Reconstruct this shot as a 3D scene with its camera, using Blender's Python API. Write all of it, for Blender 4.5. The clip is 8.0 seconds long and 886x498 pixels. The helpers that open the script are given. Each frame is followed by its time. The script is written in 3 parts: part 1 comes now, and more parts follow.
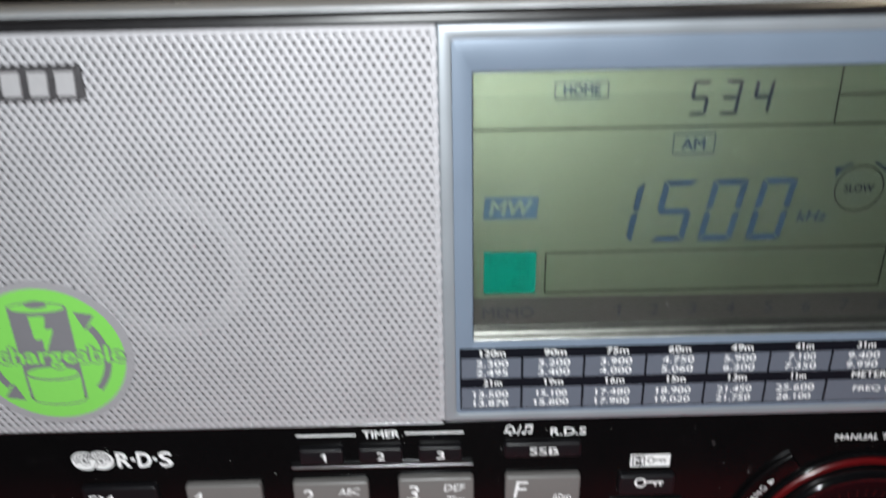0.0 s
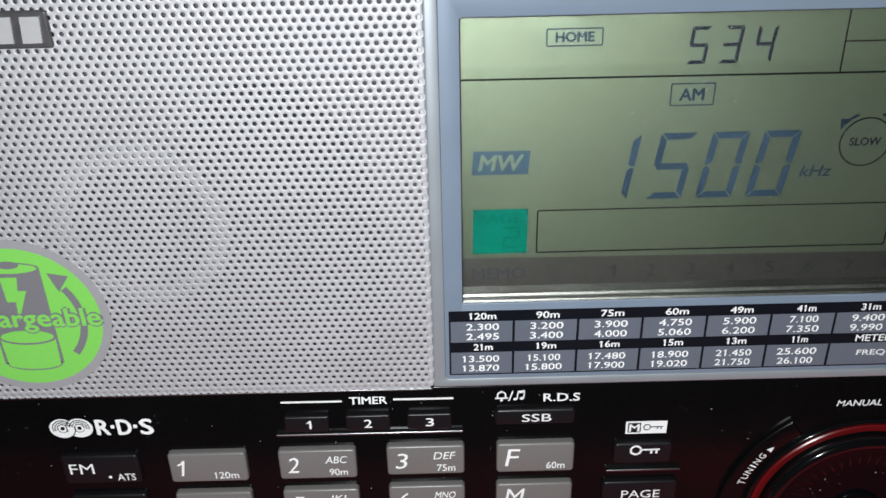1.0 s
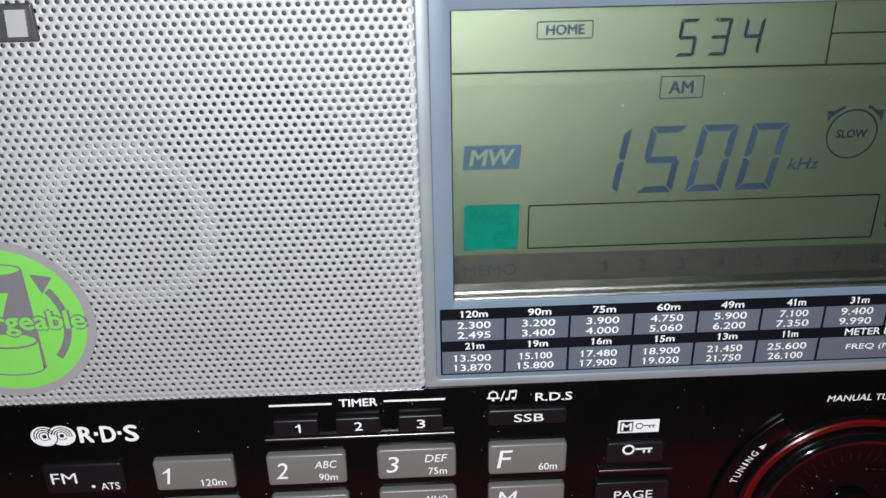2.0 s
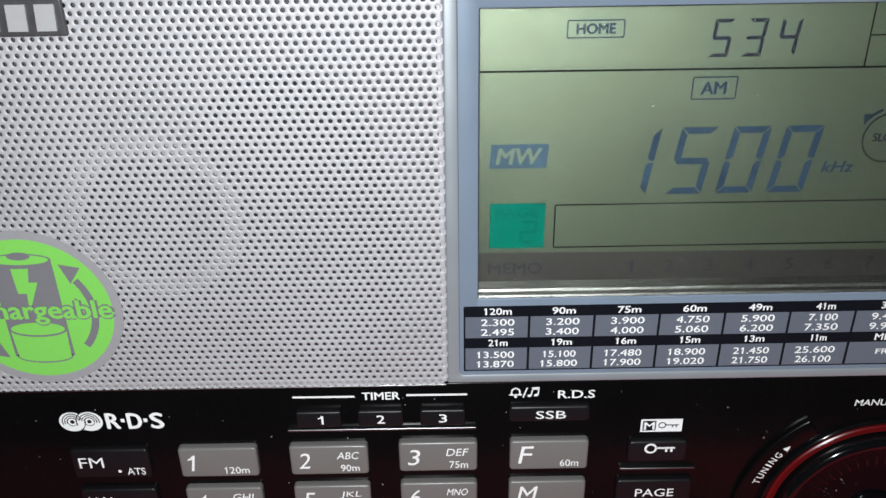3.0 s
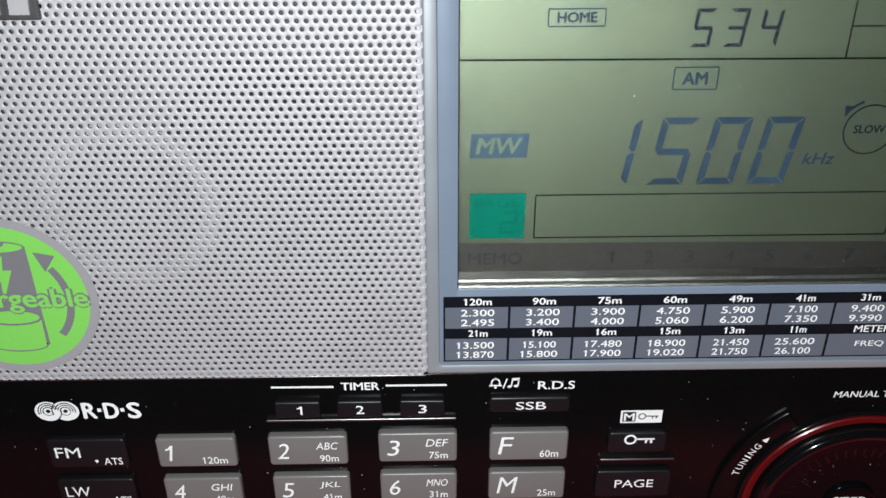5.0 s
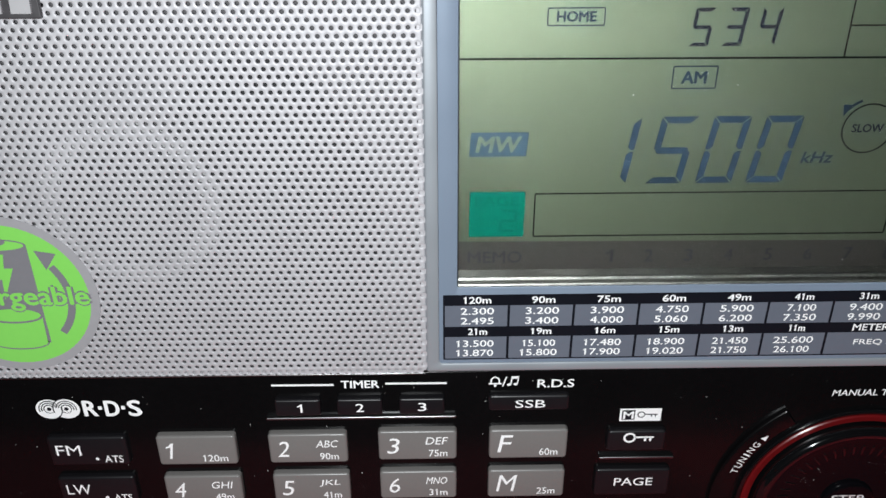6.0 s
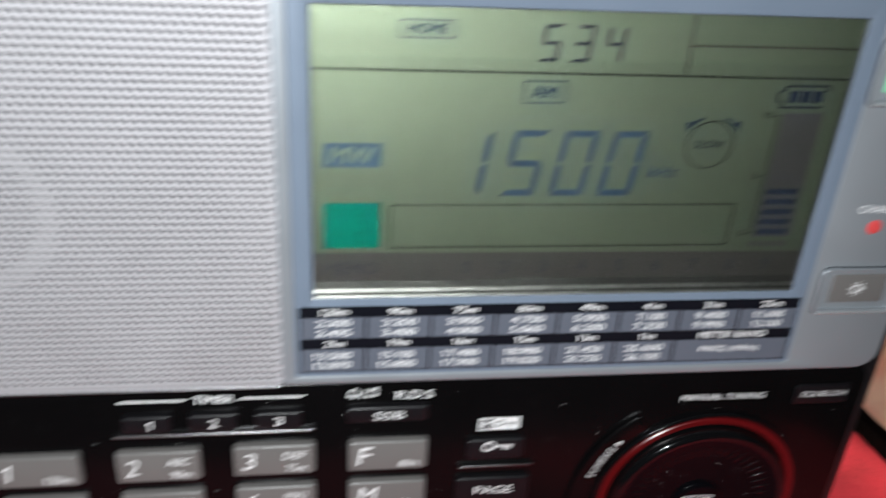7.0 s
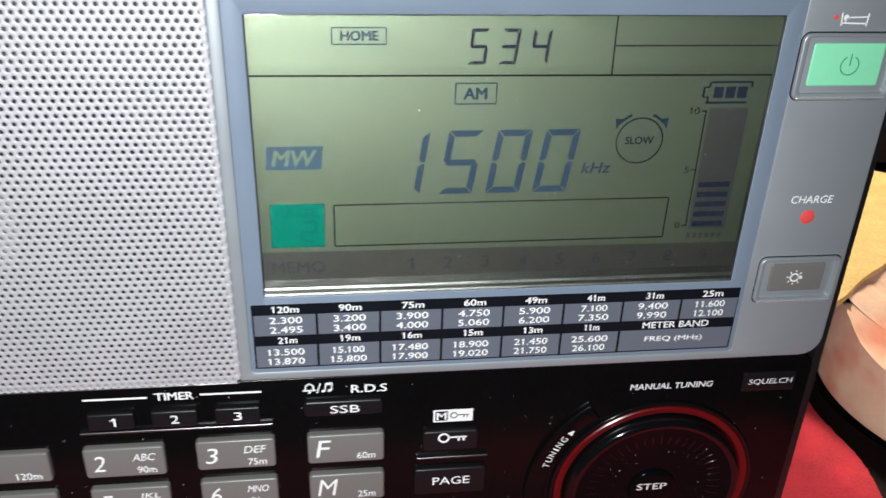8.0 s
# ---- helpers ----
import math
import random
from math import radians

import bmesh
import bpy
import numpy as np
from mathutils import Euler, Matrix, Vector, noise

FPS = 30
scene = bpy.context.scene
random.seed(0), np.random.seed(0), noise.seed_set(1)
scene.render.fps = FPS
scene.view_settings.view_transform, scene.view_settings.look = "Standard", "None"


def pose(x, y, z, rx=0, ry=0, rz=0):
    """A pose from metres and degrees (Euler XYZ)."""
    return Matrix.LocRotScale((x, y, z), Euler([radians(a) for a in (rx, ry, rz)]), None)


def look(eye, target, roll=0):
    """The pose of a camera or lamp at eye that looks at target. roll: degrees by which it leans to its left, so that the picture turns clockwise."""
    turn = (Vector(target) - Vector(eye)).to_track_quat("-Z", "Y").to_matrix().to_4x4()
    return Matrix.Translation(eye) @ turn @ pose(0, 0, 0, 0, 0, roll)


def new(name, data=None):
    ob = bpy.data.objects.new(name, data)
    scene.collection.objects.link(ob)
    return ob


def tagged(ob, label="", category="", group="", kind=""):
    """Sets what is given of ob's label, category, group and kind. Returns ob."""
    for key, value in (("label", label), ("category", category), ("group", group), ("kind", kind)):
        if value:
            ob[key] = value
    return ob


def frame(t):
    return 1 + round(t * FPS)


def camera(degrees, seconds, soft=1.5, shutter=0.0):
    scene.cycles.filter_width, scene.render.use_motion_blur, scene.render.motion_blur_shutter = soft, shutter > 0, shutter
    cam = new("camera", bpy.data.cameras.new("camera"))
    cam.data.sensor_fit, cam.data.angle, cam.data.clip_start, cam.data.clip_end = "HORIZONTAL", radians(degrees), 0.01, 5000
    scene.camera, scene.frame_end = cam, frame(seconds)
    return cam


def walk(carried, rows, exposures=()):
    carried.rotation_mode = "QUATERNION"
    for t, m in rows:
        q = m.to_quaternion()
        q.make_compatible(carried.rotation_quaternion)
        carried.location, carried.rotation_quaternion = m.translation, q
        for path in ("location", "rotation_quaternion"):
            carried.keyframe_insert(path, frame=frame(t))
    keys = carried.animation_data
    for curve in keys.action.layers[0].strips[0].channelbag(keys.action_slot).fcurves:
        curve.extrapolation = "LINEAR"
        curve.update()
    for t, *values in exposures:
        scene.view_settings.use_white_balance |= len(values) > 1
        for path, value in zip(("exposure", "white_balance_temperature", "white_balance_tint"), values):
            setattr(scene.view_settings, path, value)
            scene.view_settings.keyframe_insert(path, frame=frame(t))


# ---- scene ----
cam = camera(54.3, 8.0, soft=1.5, shutter=0.6)
# seconds, eye in metres, turn in degrees
ROWS = (
    (0.0000, -0.00324, -0.13324, 0.16208, 63.31, 1.08, -0.80),
    (0.0333, -0.00313, -0.13299, 0.16079, 63.24, 1.01, -0.91),
    (0.1000, -0.00093, -0.13505, 0.15948, 63.80, 1.27, -0.18),
    (0.2000, 0.00060, -0.13371, 0.15621, 63.75, 0.93, -0.69),
    (0.3000, -0.00062, -0.12922, 0.15390, 63.52, 0.83, -2.15),
    (0.4000, -0.00053, -0.12691, 0.15646, 60.83, 1.35, -1.90),
    (0.5000, 0.00044, -0.13039, 0.15334, 61.92, 1.66, -0.90),
    (0.7000, -0.00081, -0.13100, 0.15243, 63.07, 1.92, -1.42),
    (1.0000, -0.00097, -0.12959, 0.15591, 62.01, 1.19, -0.75),
    (1.2000, -0.00394, -0.12915, 0.15346, 62.66, 1.13, -2.43),
    (2.3000, -0.00343, -0.13124, 0.15110, 63.69, 0.92, -2.39),
    (2.5000, -0.00238, -0.12885, 0.15464, 61.90, 0.40, -1.20),
    (3.0000, -0.00333, -0.12842, 0.15453, 61.91, 0.87, -0.43),
    (3.5000, -0.00224, -0.12846, 0.15381, 61.82, 0.51, -0.88),
    (4.0000, -0.00382, -0.12820, 0.15667, 61.75, 0.44, -0.68),
    (4.5000, -0.00194, -0.12747, 0.15408, 61.22, 0.24, -0.97),
    (6.0000, -0.00176, -0.12804, 0.15407, 61.21, 0.21, -0.92),
    (6.5000, -0.00102, -0.12880, 0.15405, 61.44, 0.14, -1.10),
    (6.6500, -0.00169, -0.12864, 0.15391, 61.45, 0.01, -1.30),
    (6.8000, -0.00363, -0.12555, 0.15611, 60.01, -1.81, -3.75),
    (6.9000, -0.00268, -0.12786, 0.15405, 61.21, -2.44, -5.05),
    (7.0000, 0.00418, -0.12604, 0.15506, 61.40, -3.32, -7.29),
    (7.1000, 0.00816, -0.12487, 0.15702, 60.70, -3.36, -7.55),
    (7.2000, 0.01429, -0.12611, 0.15752, 60.04, -3.08, -7.77),
    (7.5000, 0.01777, -0.13219, 0.15584, 61.66, -2.27, -7.45),
    (7.7000, 0.01750, -0.13245, 0.15677, 61.64, -2.22, -7.35),
    (7.9000, 0.01672, -0.13260, 0.15753, 61.53, -1.98, -7.03),
    (8.0000, 0.01585, -0.13414, 0.15657, 62.05, -1.72, -6.91),
)
walk(cam, [(r[0], pose(*r[1:])) for r in ROWS], ((0.0, 0.0), (6.6, 0.0), (7.3, 0.16), (8.0, 0.2)))

# ---- light: the phone's torch beside the lens, and an unseen warm lamp added behind the radio ----
world = bpy.data.worlds.new("room_air")
scene.world = world
world.use_nodes = True
world.node_tree.nodes["Background"].inputs[0].default_value = (0.9, 0.75, 0.6, 1)
world.node_tree.nodes["Background"].inputs[1].default_value = 0.012
torch_data = bpy.data.lights.new("torch", "SPOT")
torch_data.spot_size, torch_data.spot_blend = radians(118), 1.0
torch_data.energy, torch_data.shadow_soft_size, torch_data.color = 2.5, 0.004, (0.93, 0.98, 1.0)
torch = new("torch", torch_data)
torch.matrix_world = look((-0.010, -0.196, 0.161), (-0.010, 0.0, 0.082))
# added out of view to brighten the dish and cloths at the right
lamp_data = bpy.data.lights.new("unseen_warm_lamp", "AREA")
lamp_data.energy, lamp_data.size, lamp_data.color, lamp_data.spread = 1.75, 0.16, (1.0, 0.84, 0.62), radians(70)
lamp = new("unseen_warm_lamp", lamp_data)
lamp.matrix_world = look((0.62, 0.42, 0.72), (0.24, 0.12, 0.0))

MM = 0.001


# ---- materials ----
def material(name, color, rough=0.5, metal=0.0, vary=0.08, scale=60.0, fine=900.0, bump=0.0, coat=0.0, spec=0.5,
             specks=0.0, speck_scale=300.0, emit=0.0, trans=0.0, even=0.15):
    m = bpy.data.materials.new(name)
    m.use_nodes = True
    nt = m.node_tree
    b = nt.nodes["Principled BSDF"]
    b.inputs["Metallic"].default_value = metal
    b.inputs["Coat Weight"].default_value = coat
    b.inputs["Coat Roughness"].default_value = 0.08
    b.inputs["Specular IOR Level"].default_value = spec
    b.inputs["Transmission Weight"].default_value = trans
    if emit:
        b.inputs["Emission Color"].default_value = (*color, 1)
        b.inputs["Emission Strength"].default_value = emit
    co = nt.nodes.new("ShaderNodeTexCoord")
    big = nt.nodes.new("ShaderNodeTexNoise")
    big.inputs["Scale"].default_value, big.inputs["Detail"].default_value = scale, 5
    small = nt.nodes.new("ShaderNodeTexNoise")
    small.inputs["Scale"].default_value, small.inputs["Detail"].default_value = fine, 3
    for n in (big, small):
        nt.links.new(co.outputs["Object"], n.inputs["Vector"])
    add = nt.nodes.new("ShaderNodeMath")
    add.operation = "ADD"
    nt.links.new(big.outputs["Fac"], add.inputs[0])
    nt.links.new(small.outputs["Fac"], add.inputs[1])
    ramp = nt.nodes.new("ShaderNodeMapRange")
    ramp.inputs["From Min"].default_value, ramp.inputs["From Max"].default_value = 0.6, 1.4
    ramp.inputs["To Min"].default_value, ramp.inputs["To Max"].default_value = 1 - vary, 1 + vary
    nt.links.new(add.outputs[0], ramp.inputs["Value"])
    tone = nt.nodes.new("ShaderNodeVectorMath")
    tone.operation = "SCALE"
    tone.inputs[0].default_value = color
    nt.links.new(ramp.outputs[0], tone.inputs["Scale"])
    last = tone.outputs[0]
    if specks:
        vor = nt.nodes.new("ShaderNodeTexVoronoi")
        vor.inputs["Scale"].default_value = speck_scale
        nt.links.new(co.outputs["Object"], vor.inputs["Vector"])
        cut = nt.nodes.new("ShaderNodeMapRange")
        cut.inputs["From Min"].default_value, cut.inputs["From Max"].default_value = 0.05, 0.03
        nt.links.new(vor.outputs["Distance"], cut.inputs["Value"])
        pick = nt.nodes.new("ShaderNodeMath")
        pick.operation = "MULTIPLY"
        rare = nt.nodes.new("ShaderNodeMapRange")
        rare.inputs["From Min"].default_value, rare.inputs["From Max"].default_value = 1 - specks, 1.0
        nt.links.new(vor.outputs["Color"], rare.inputs["Value"])
        nt.links.new(cut.outputs[0], pick.inputs[0])
        nt.links.new(rare.outputs[0], pick.inputs[1])
        mix = nt.nodes.new("ShaderNodeMix")
        mix.data_type = "RGBA"
        nt.links.new(pick.outputs[0], mix.inputs[0])
        nt.links.new(last, mix.inputs[6])
        mix.inputs[7].default_value = (0.6, 0.58, 0.56, 1)
        last = mix.outputs[2]
    nt.links.new(last, b.inputs["Base Color"])
    rr_ = nt.nodes.new("ShaderNodeMapRange")
    rr_.inputs["From Min"].default_value, rr_.inputs["From Max"].default_value = 0.3, 0.7
    rr_.inputs["To Min"].default_value, rr_.inputs["To Max"].default_value = rough * (1 - even), min(rough * (1 + even), 1)
    nt.links.new(big.outputs["Fac"], rr_.inputs["Value"])
    nt.links.new(rr_.outputs[0], b.inputs["Roughness"])
    if bump:
        bp = nt.nodes.new("ShaderNodeBump")
        bp.inputs["Strength"].default_value, bp.inputs["Distance"].default_value = bump, 0.0002
        nt.links.new(small.outputs["Fac"], bp.inputs["Height"])
        nt.links.new(bp.outputs[0], b.inputs["Normal"])
    return m


M_BLACK = material("gloss_black_plastic", (0.0035, 0.0032, 0.0035), 0.18, spec=0.22, vary=0.2, specks=0.12, speck_scale=330)
M_DIAL = material("gloss_black_dial", (0.003, 0.003, 0.004), 0.12, spec=0.08, vary=0.2)
M_GLOSS = material("polished_black_plastic", (0.004, 0.004, 0.0045), 0.09, spec=0.6, vary=0.2)
M_BODY = material("satin_black_plastic", (0.012, 0.011, 0.012), 0.32, vary=0.2)
M_BLACK_KEY = material("black_key_plastic", (0.008, 0.0075, 0.009), 0.35, spec=0.35, vary=0.15, specks=0.05, speck_scale=300)
M_GREY_KEY = material("grey_key_plastic", (0.172, 0.163, 0.157), 0.33, vary=0.05, fine=2500, bump=0.05)
M_SILVER = material("silver_paint", (0.41, 0.44, 0.475), 0.40, metal=0.5, vary=0.03, fine=4000, bump=0.03)
M_BEZEL = material("blue_grey_paint", (0.20, 0.25, 0.325), 0.42, metal=0.15, vary=0.03, fine=4000, bump=0.03)
M_GRILLE = material("silver_mesh_paint", (0.52, 0.508, 0.53), 0.55, metal=0.3, vary=0.05, fine=3000)
M_CHROME = material("dark_chrome_and_rib_glint", (0.30, 0.30, 0.31), 0.32, metal=1.0, vary=0.1)
M_TRIM = material("bright_silver_trim", (0.75, 0.76, 0.78), 0.25, metal=0.6, vary=0.03)
M_SILL = material("worn_grey_sill", (0.060, 0.060, 0.055), 0.40, metal=1.0, vary=0.08, fine=1500)
M_RIB = material("scuffed_silver_rib", (0.17, 0.17, 0.158), 0.33, metal=1.0, vary=0.35, scale=260, fine=2600, bump=0.4)
M_INSIDE = material("dark_cone", (0.022, 0.022, 0.024), 0.9, vary=0.2)
M_BOARD = material("grey_board", (0.080, 0.077, 0.081), 0.9, vary=0.2)
# silver as it looks in the wells' shade, painted as dark grey
M_WELL_SHADE = material("shaded_silver_floor", (0.075, 0.075, 0.08), 0.4, vary=0.08)
M_RING = material("pale_speaker_ring", (0.31, 0.305, 0.31), 0.8, vary=0.1)
M_LCD = material("lcd_green", (0.145, 0.173, 0.121), 0.425, metal=1.0, even=0.012, vary=0.03, scale=30, fine=700)
M_STRIP = material("lcd_meter_strip", (0.112, 0.109, 0.107), 0.43, metal=1.0, even=0.012, vary=0.05)
M_LCD_DARK = material("lcd_grey_strip", (0.092, 0.088, 0.081), 0.43, metal=0.97, even=0.012, vary=0.06, scale=40)
M_SEG = material("lcd_segment_blue", (0.0105, 0.021, 0.034), 0.5, spec=0.08, vary=0.1)
M_TAG = material("lcd_tag_blue", (0.021, 0.039, 0.055), 0.5, spec=0.06, vary=0.1)
# shaded copy of the segment blue: the darker look is put into the colour
M_SEG_SHADED = material("lcd_segment_shaded", (0.006, 0.009, 0.016), 0.5, spec=0.05, vary=0.1)
M_LINE = material("lcd_line_black", (0.004, 0.005, 0.0045), 0.5, spec=0.04, vary=0.1)
M_FAINT = material("lcd_faint_print", (0.066, 0.064, 0.073), 0.43, metal=0.97, even=0.012, vary=0.1)
M_PAGE = material("lcd_teal", (0.0, 0.059, 0.040), 0.5, spec=0.05, vary=0.06)
M_PAGE_INK = material("lcd_teal_dark", (0.0, 0.046, 0.031), 0.5, spec=0.05, vary=0.1)
M_TABLE = material("chart_black", (0.006, 0.007, 0.011), 0.4, spec=0.2, vary=0.1)
M_CELL = material("chart_grey", (0.125, 0.14, 0.175), 0.4, vary=0.05)
M_WHITE = material("white_print", (0.9, 0.9, 0.9), 0.5, vary=0.03)
M_GREEN_KEY = material("mint_green_key", (0.27, 0.78, 0.47), 0.4, vary=0.03)
M_GREEN_INK = material("dark_green_print", (0.08, 0.30, 0.18), 0.5, vary=0.05)
M_LED = material("red_led", (0.75, 0.08, 0.08), 0.35, vary=0.05, emit=0.06)
M_RED_RING = material("red_plastic_ring", (0.12, 0.005, 0.006), 0.25, vary=0.1)
M_STICKER = material("sticker_green", (0.22, 0.62, 0.11), 0.35, vary=0.03, scale=40)
M_STICKER_GREY = material("sticker_grey_print", (0.19, 0.185, 0.20), 0.4, vary=0.04)
M_STICKER_EDGE = material("sticker_grey_rim", (0.33, 0.32, 0.335), 0.35, vary=0.05)
M_BADGE = material("badge_dark_chrome", (0.10, 0.095, 0.10), 0.3, metal=0.4, vary=0.2)
M_BADGE_PALE = material("badge_bright_chrome", (0.80, 0.78, 0.80), 0.25, metal=0.5, vary=0.05)
M_RED_CLOTH = material("red_terry_cloth", (0.34, 0.026, 0.042), 0.95, vary=0.3, scale=120, fine=1800, bump=0.9, spec=0.1)
M_YELLOW = material("yellow_cloth", (0.72, 0.51, 0.22), 0.9, vary=0.22, scale=160, fine=1100, bump=0.9, spec=0.2)
M_DUST = material("pale_dust", (0.62, 0.61, 0.60), 0.9, vary=0.1)
M_WOOD = material("dark_stained_wood", (0.006, 0.004, 0.0035), 0.6, vary=0.4, spec=0.03, scale=25)
M_WALL = material("beige_wall_paint", (0.42, 0.34, 0.27), 0.9, vary=0.06, scale=3, fine=200, bump=0.1)
M_FLOOR = material("brown_floor", (0.16, 0.09, 0.05), 0.6, vary=0.3, scale=6)
M_CEIL = material("white_ceiling_paint", (0.75, 0.73, 0.70), 0.9, vary=0.03, scale=3)
M_DARK_CLOTH = material("dark_brown_cloth", (0.035, 0.018, 0.015), 0.95, vary=0.4, scale=60)
# clear glass, with a beige reflection put into its colour
M_GLASS = material("clear_glass", (0.97, 0.90, 0.84), 0.06, vary=0.0, trans=1.0)
M_GLASS.node_tree.nodes["Principled BSDF"].inputs["IOR"].default_value = 1.05
M_WINDOW = material("clear_display_window", (0.99, 1.0, 0.99), 0.04, vary=0.0, trans=1.0)


def mottled(name, one, two, scale, rough):
    """Two colours that run into each other in soft blotches."""
    m = material(name, one, rough, vary=0.1, scale=50, bump=0.3)
    nt = m.node_tree
    b = nt.nodes["Principled BSDF"]
    n = nt.nodes.new("ShaderNodeTexNoise")
    n.inputs["Scale"].default_value, n.inputs["Detail"].default_value = scale, 4
    nt.links.new(nt.nodes["Texture Coordinate"].outputs["Object"], n.inputs["Vector"])
    r = nt.nodes.new("ShaderNodeMapRange")
    r.inputs["From Min"].default_value, r.inputs["From Max"].default_value = 0.52, 0.68
    nt.links.new(n.outputs["Fac"], r.inputs["Value"])
    x = nt.nodes.new("ShaderNodeMix")
    x.data_type = "RGBA"
    nt.links.new(r.outputs[0], x.inputs[0])
    nt.links.new(b.inputs["Base Color"].links[0].from_socket, x.inputs[6])
    x.inputs[7].default_value = (*two, 1)
    nt.links.new(x.outputs[2], b.inputs["Base Color"])
    return m


# pale pink tissue; the red blotches paint in the red cloth's reflection
M_TISSUE = mottled("pink_tissue_red_reflections", (0.70, 0.47, 0.36), (0.58, 0.17, 0.12), 34.0, 0.85)


# ---- building helpers ----
def rr(x0, x1, z0, z1, r, y, n=5):
    """A rounded rectangle facing -y, in millimetres. r: one radius, or four (top right, top left, bottom left, bottom right)."""
    pts = []
    q = r if isinstance(r, tuple) else (r,) * 4
    for sx, sz, a, s in ((x1, z1, 0, 0), (x0, z1, 90, 1), (x0, z0, 180, 2), (x1, z0, 270, 3)):
        c = q[s]
        cx, cz = sx + (-c if s in (0, 3) else c), sz + (-c if s < 2 else c)
        for k in range(n + 1):
            t = radians(a + 90 * k / n)
            pts.append((cx + c * math.cos(t), y, cz + c * math.sin(t)))
    return pts


def less(r, d):
    return tuple(max(v - d, .05) for v in r) if isinstance(r, tuple) else max(r - d, .05)


def ring_of(cx, cz, r, y, n=64):
    return [(cx + r * math.cos(2 * math.pi * k / n), y, cz + r * math.sin(2 * math.pi * k / n)) for k in range(n)]


def loft(loops, first=False, last=True, closed=True, bm=None):
    """Joins loops of equal length (millimetres) with quads; caps the first and the last."""
    bm = bm or bmesh.new()
    rows = [[bm.verts.new((p[0] * MM, p[1] * MM, p[2] * MM)) for p in loop] for loop in loops]
    n = len(rows[0])
    for a, b in zip(rows, rows[1:]):
        for k in range(n if closed else n - 1):
            bm.faces.new((a[k], a[(k + 1) % n], b[(k + 1) % n], b[k]))
    if first:
        bm.faces.new(rows[0])
    if last:
        bm.faces.new(rows[-1])
    return bm


def part(name, bm, mat, parent=None, label="", smooth=0.0):
    """Links a bmesh as one mesh object, under a thing or under a part."""
    bmesh.ops.recalc_face_normals(bm, faces=bm.faces)
    me = bpy.data.meshes.new(name)
    bm.to_mesh(me)
    bm.free()
    return part_mesh(name, me, mat, parent, label, smooth)


def part_mesh(name, me, mat, parent=None, label="", smooth=0.0):
    me.materials.append(mat)
    if smooth:
        me.polygons.foreach_set("use_smooth", [True] * len(me.polygons))
        me.set_sharp_from_angle(angle=radians(smooth))
    ob = new(name, me)
    if parent:
        ob.parent = parent
        base = parent
        while base.parent:
            base = base.parent
        ob.matrix_parent_inverse = Matrix.Translation(-base.location) if parent == base else Matrix.Identity(4)
    return tagged(ob, label)


def rounded(o, r, front, e, n, steps=4):
    """The loops of a quarter-round edge, from the side to the front."""
    out = []
    for k in range(steps + 1):
        t = math.pi / 2 * k / steps
        d = e * (1 - math.cos(t))
        out.append(rr(o[0] + d, o[1] - d, o[2] + d, o[3] - d, less(r, d), front + e * (1 - math.sin(t)), n))
    return out


def plate(x0, x1, z0, z1, r, front, back, edge=0.4, n=5):
    """A slab with rounded corners and a rounded front edge."""
    o = (x0, x1, z0, z1)
    return loft([rr(*o, r, back, n)] + rounded(o, r, front, edge, n), first=True)


def frame_plate(o, i, ro, ri, front, back, eo=0.5, ei=0.3, n=5):
    """A slab with an opening right through it: o and i are (x0, x1, z0, z1)."""
    lo = [rr(*o, ro, back, n)] + rounded(o, ro, front, eo, n)
    lo += [rr(i[0] - ei, i[1] + ei, i[2] - ei, i[3] + ei, ri + ei, front, n),
           rr(i[0] - ei * .3, i[1] + ei * .3, i[2] - ei * .3, i[3] + ei * .3, ri + ei * .3, front + ei * .3, n), rr(*i, ri, front + ei, n), rr(*i, ri, back, n)]
    return loft(lo + [lo[0]], last=False)


def thin(bm_pts, y, t=0.03):
    """A printed shape: polygons in (x, z) millimetres, t thick, at y."""
    bm = bmesh.new()
    for poly in bm_pts:
        loft([[(x, y, z) for x, z in poly], [(x, y - t, z) for x, z in poly]], bm=bm)
    return bm


def bar(x0, z0, x1, z1, w):
    """The outline of a straight stroke."""
    dx, dz = x1 - x0, z1 - z0
    l = math.hypot(dx, dz) or 1
    nx, nz = -dz / l * w / 2, dx / l * w / 2
    return [(x0 + nx, z0 + nz), (x0 - nx, z0 - nz), (x1 - nx, z1 - nz), (x1 + nx, z1 + nz)]


def outline(x0, x1, z0, z1, w):
    return [bar(x0, z0, x1, z0, w), bar(x0, z1, x1, z1, w), bar(x0, z0 + w / 2, x0, z1 - w / 2, w), bar(x1, z0 + w / 2, x1, z1 - w / 2, w)]


def arc(cx, cz, r, a0, a1, w, n=24, squash=1.0):
    """An arc stroke as short quads."""
    out = []
    for k in range(n):
        a, b = radians(a0 + (a1 - a0) * k / n), radians(a0 + (a1 - a0) * (k + 1) / n)
        out.append([(cx + (r + s) * math.cos(t), cz + (r + s) * math.sin(t) * squash) for t, s in ((a, -w / 2), (a, w / 2), (b, w / 2), (b, -w / 2))])
    return out


def disc(cx, cz, rx, rz=None, n=40):
    rz = rz or rx
    return [(cx + rx * math.cos(2 * math.pi * k / n), cz + rz * math.sin(2 * math.pi * k / n)) for k in range(n)]


GLYPHS = {}


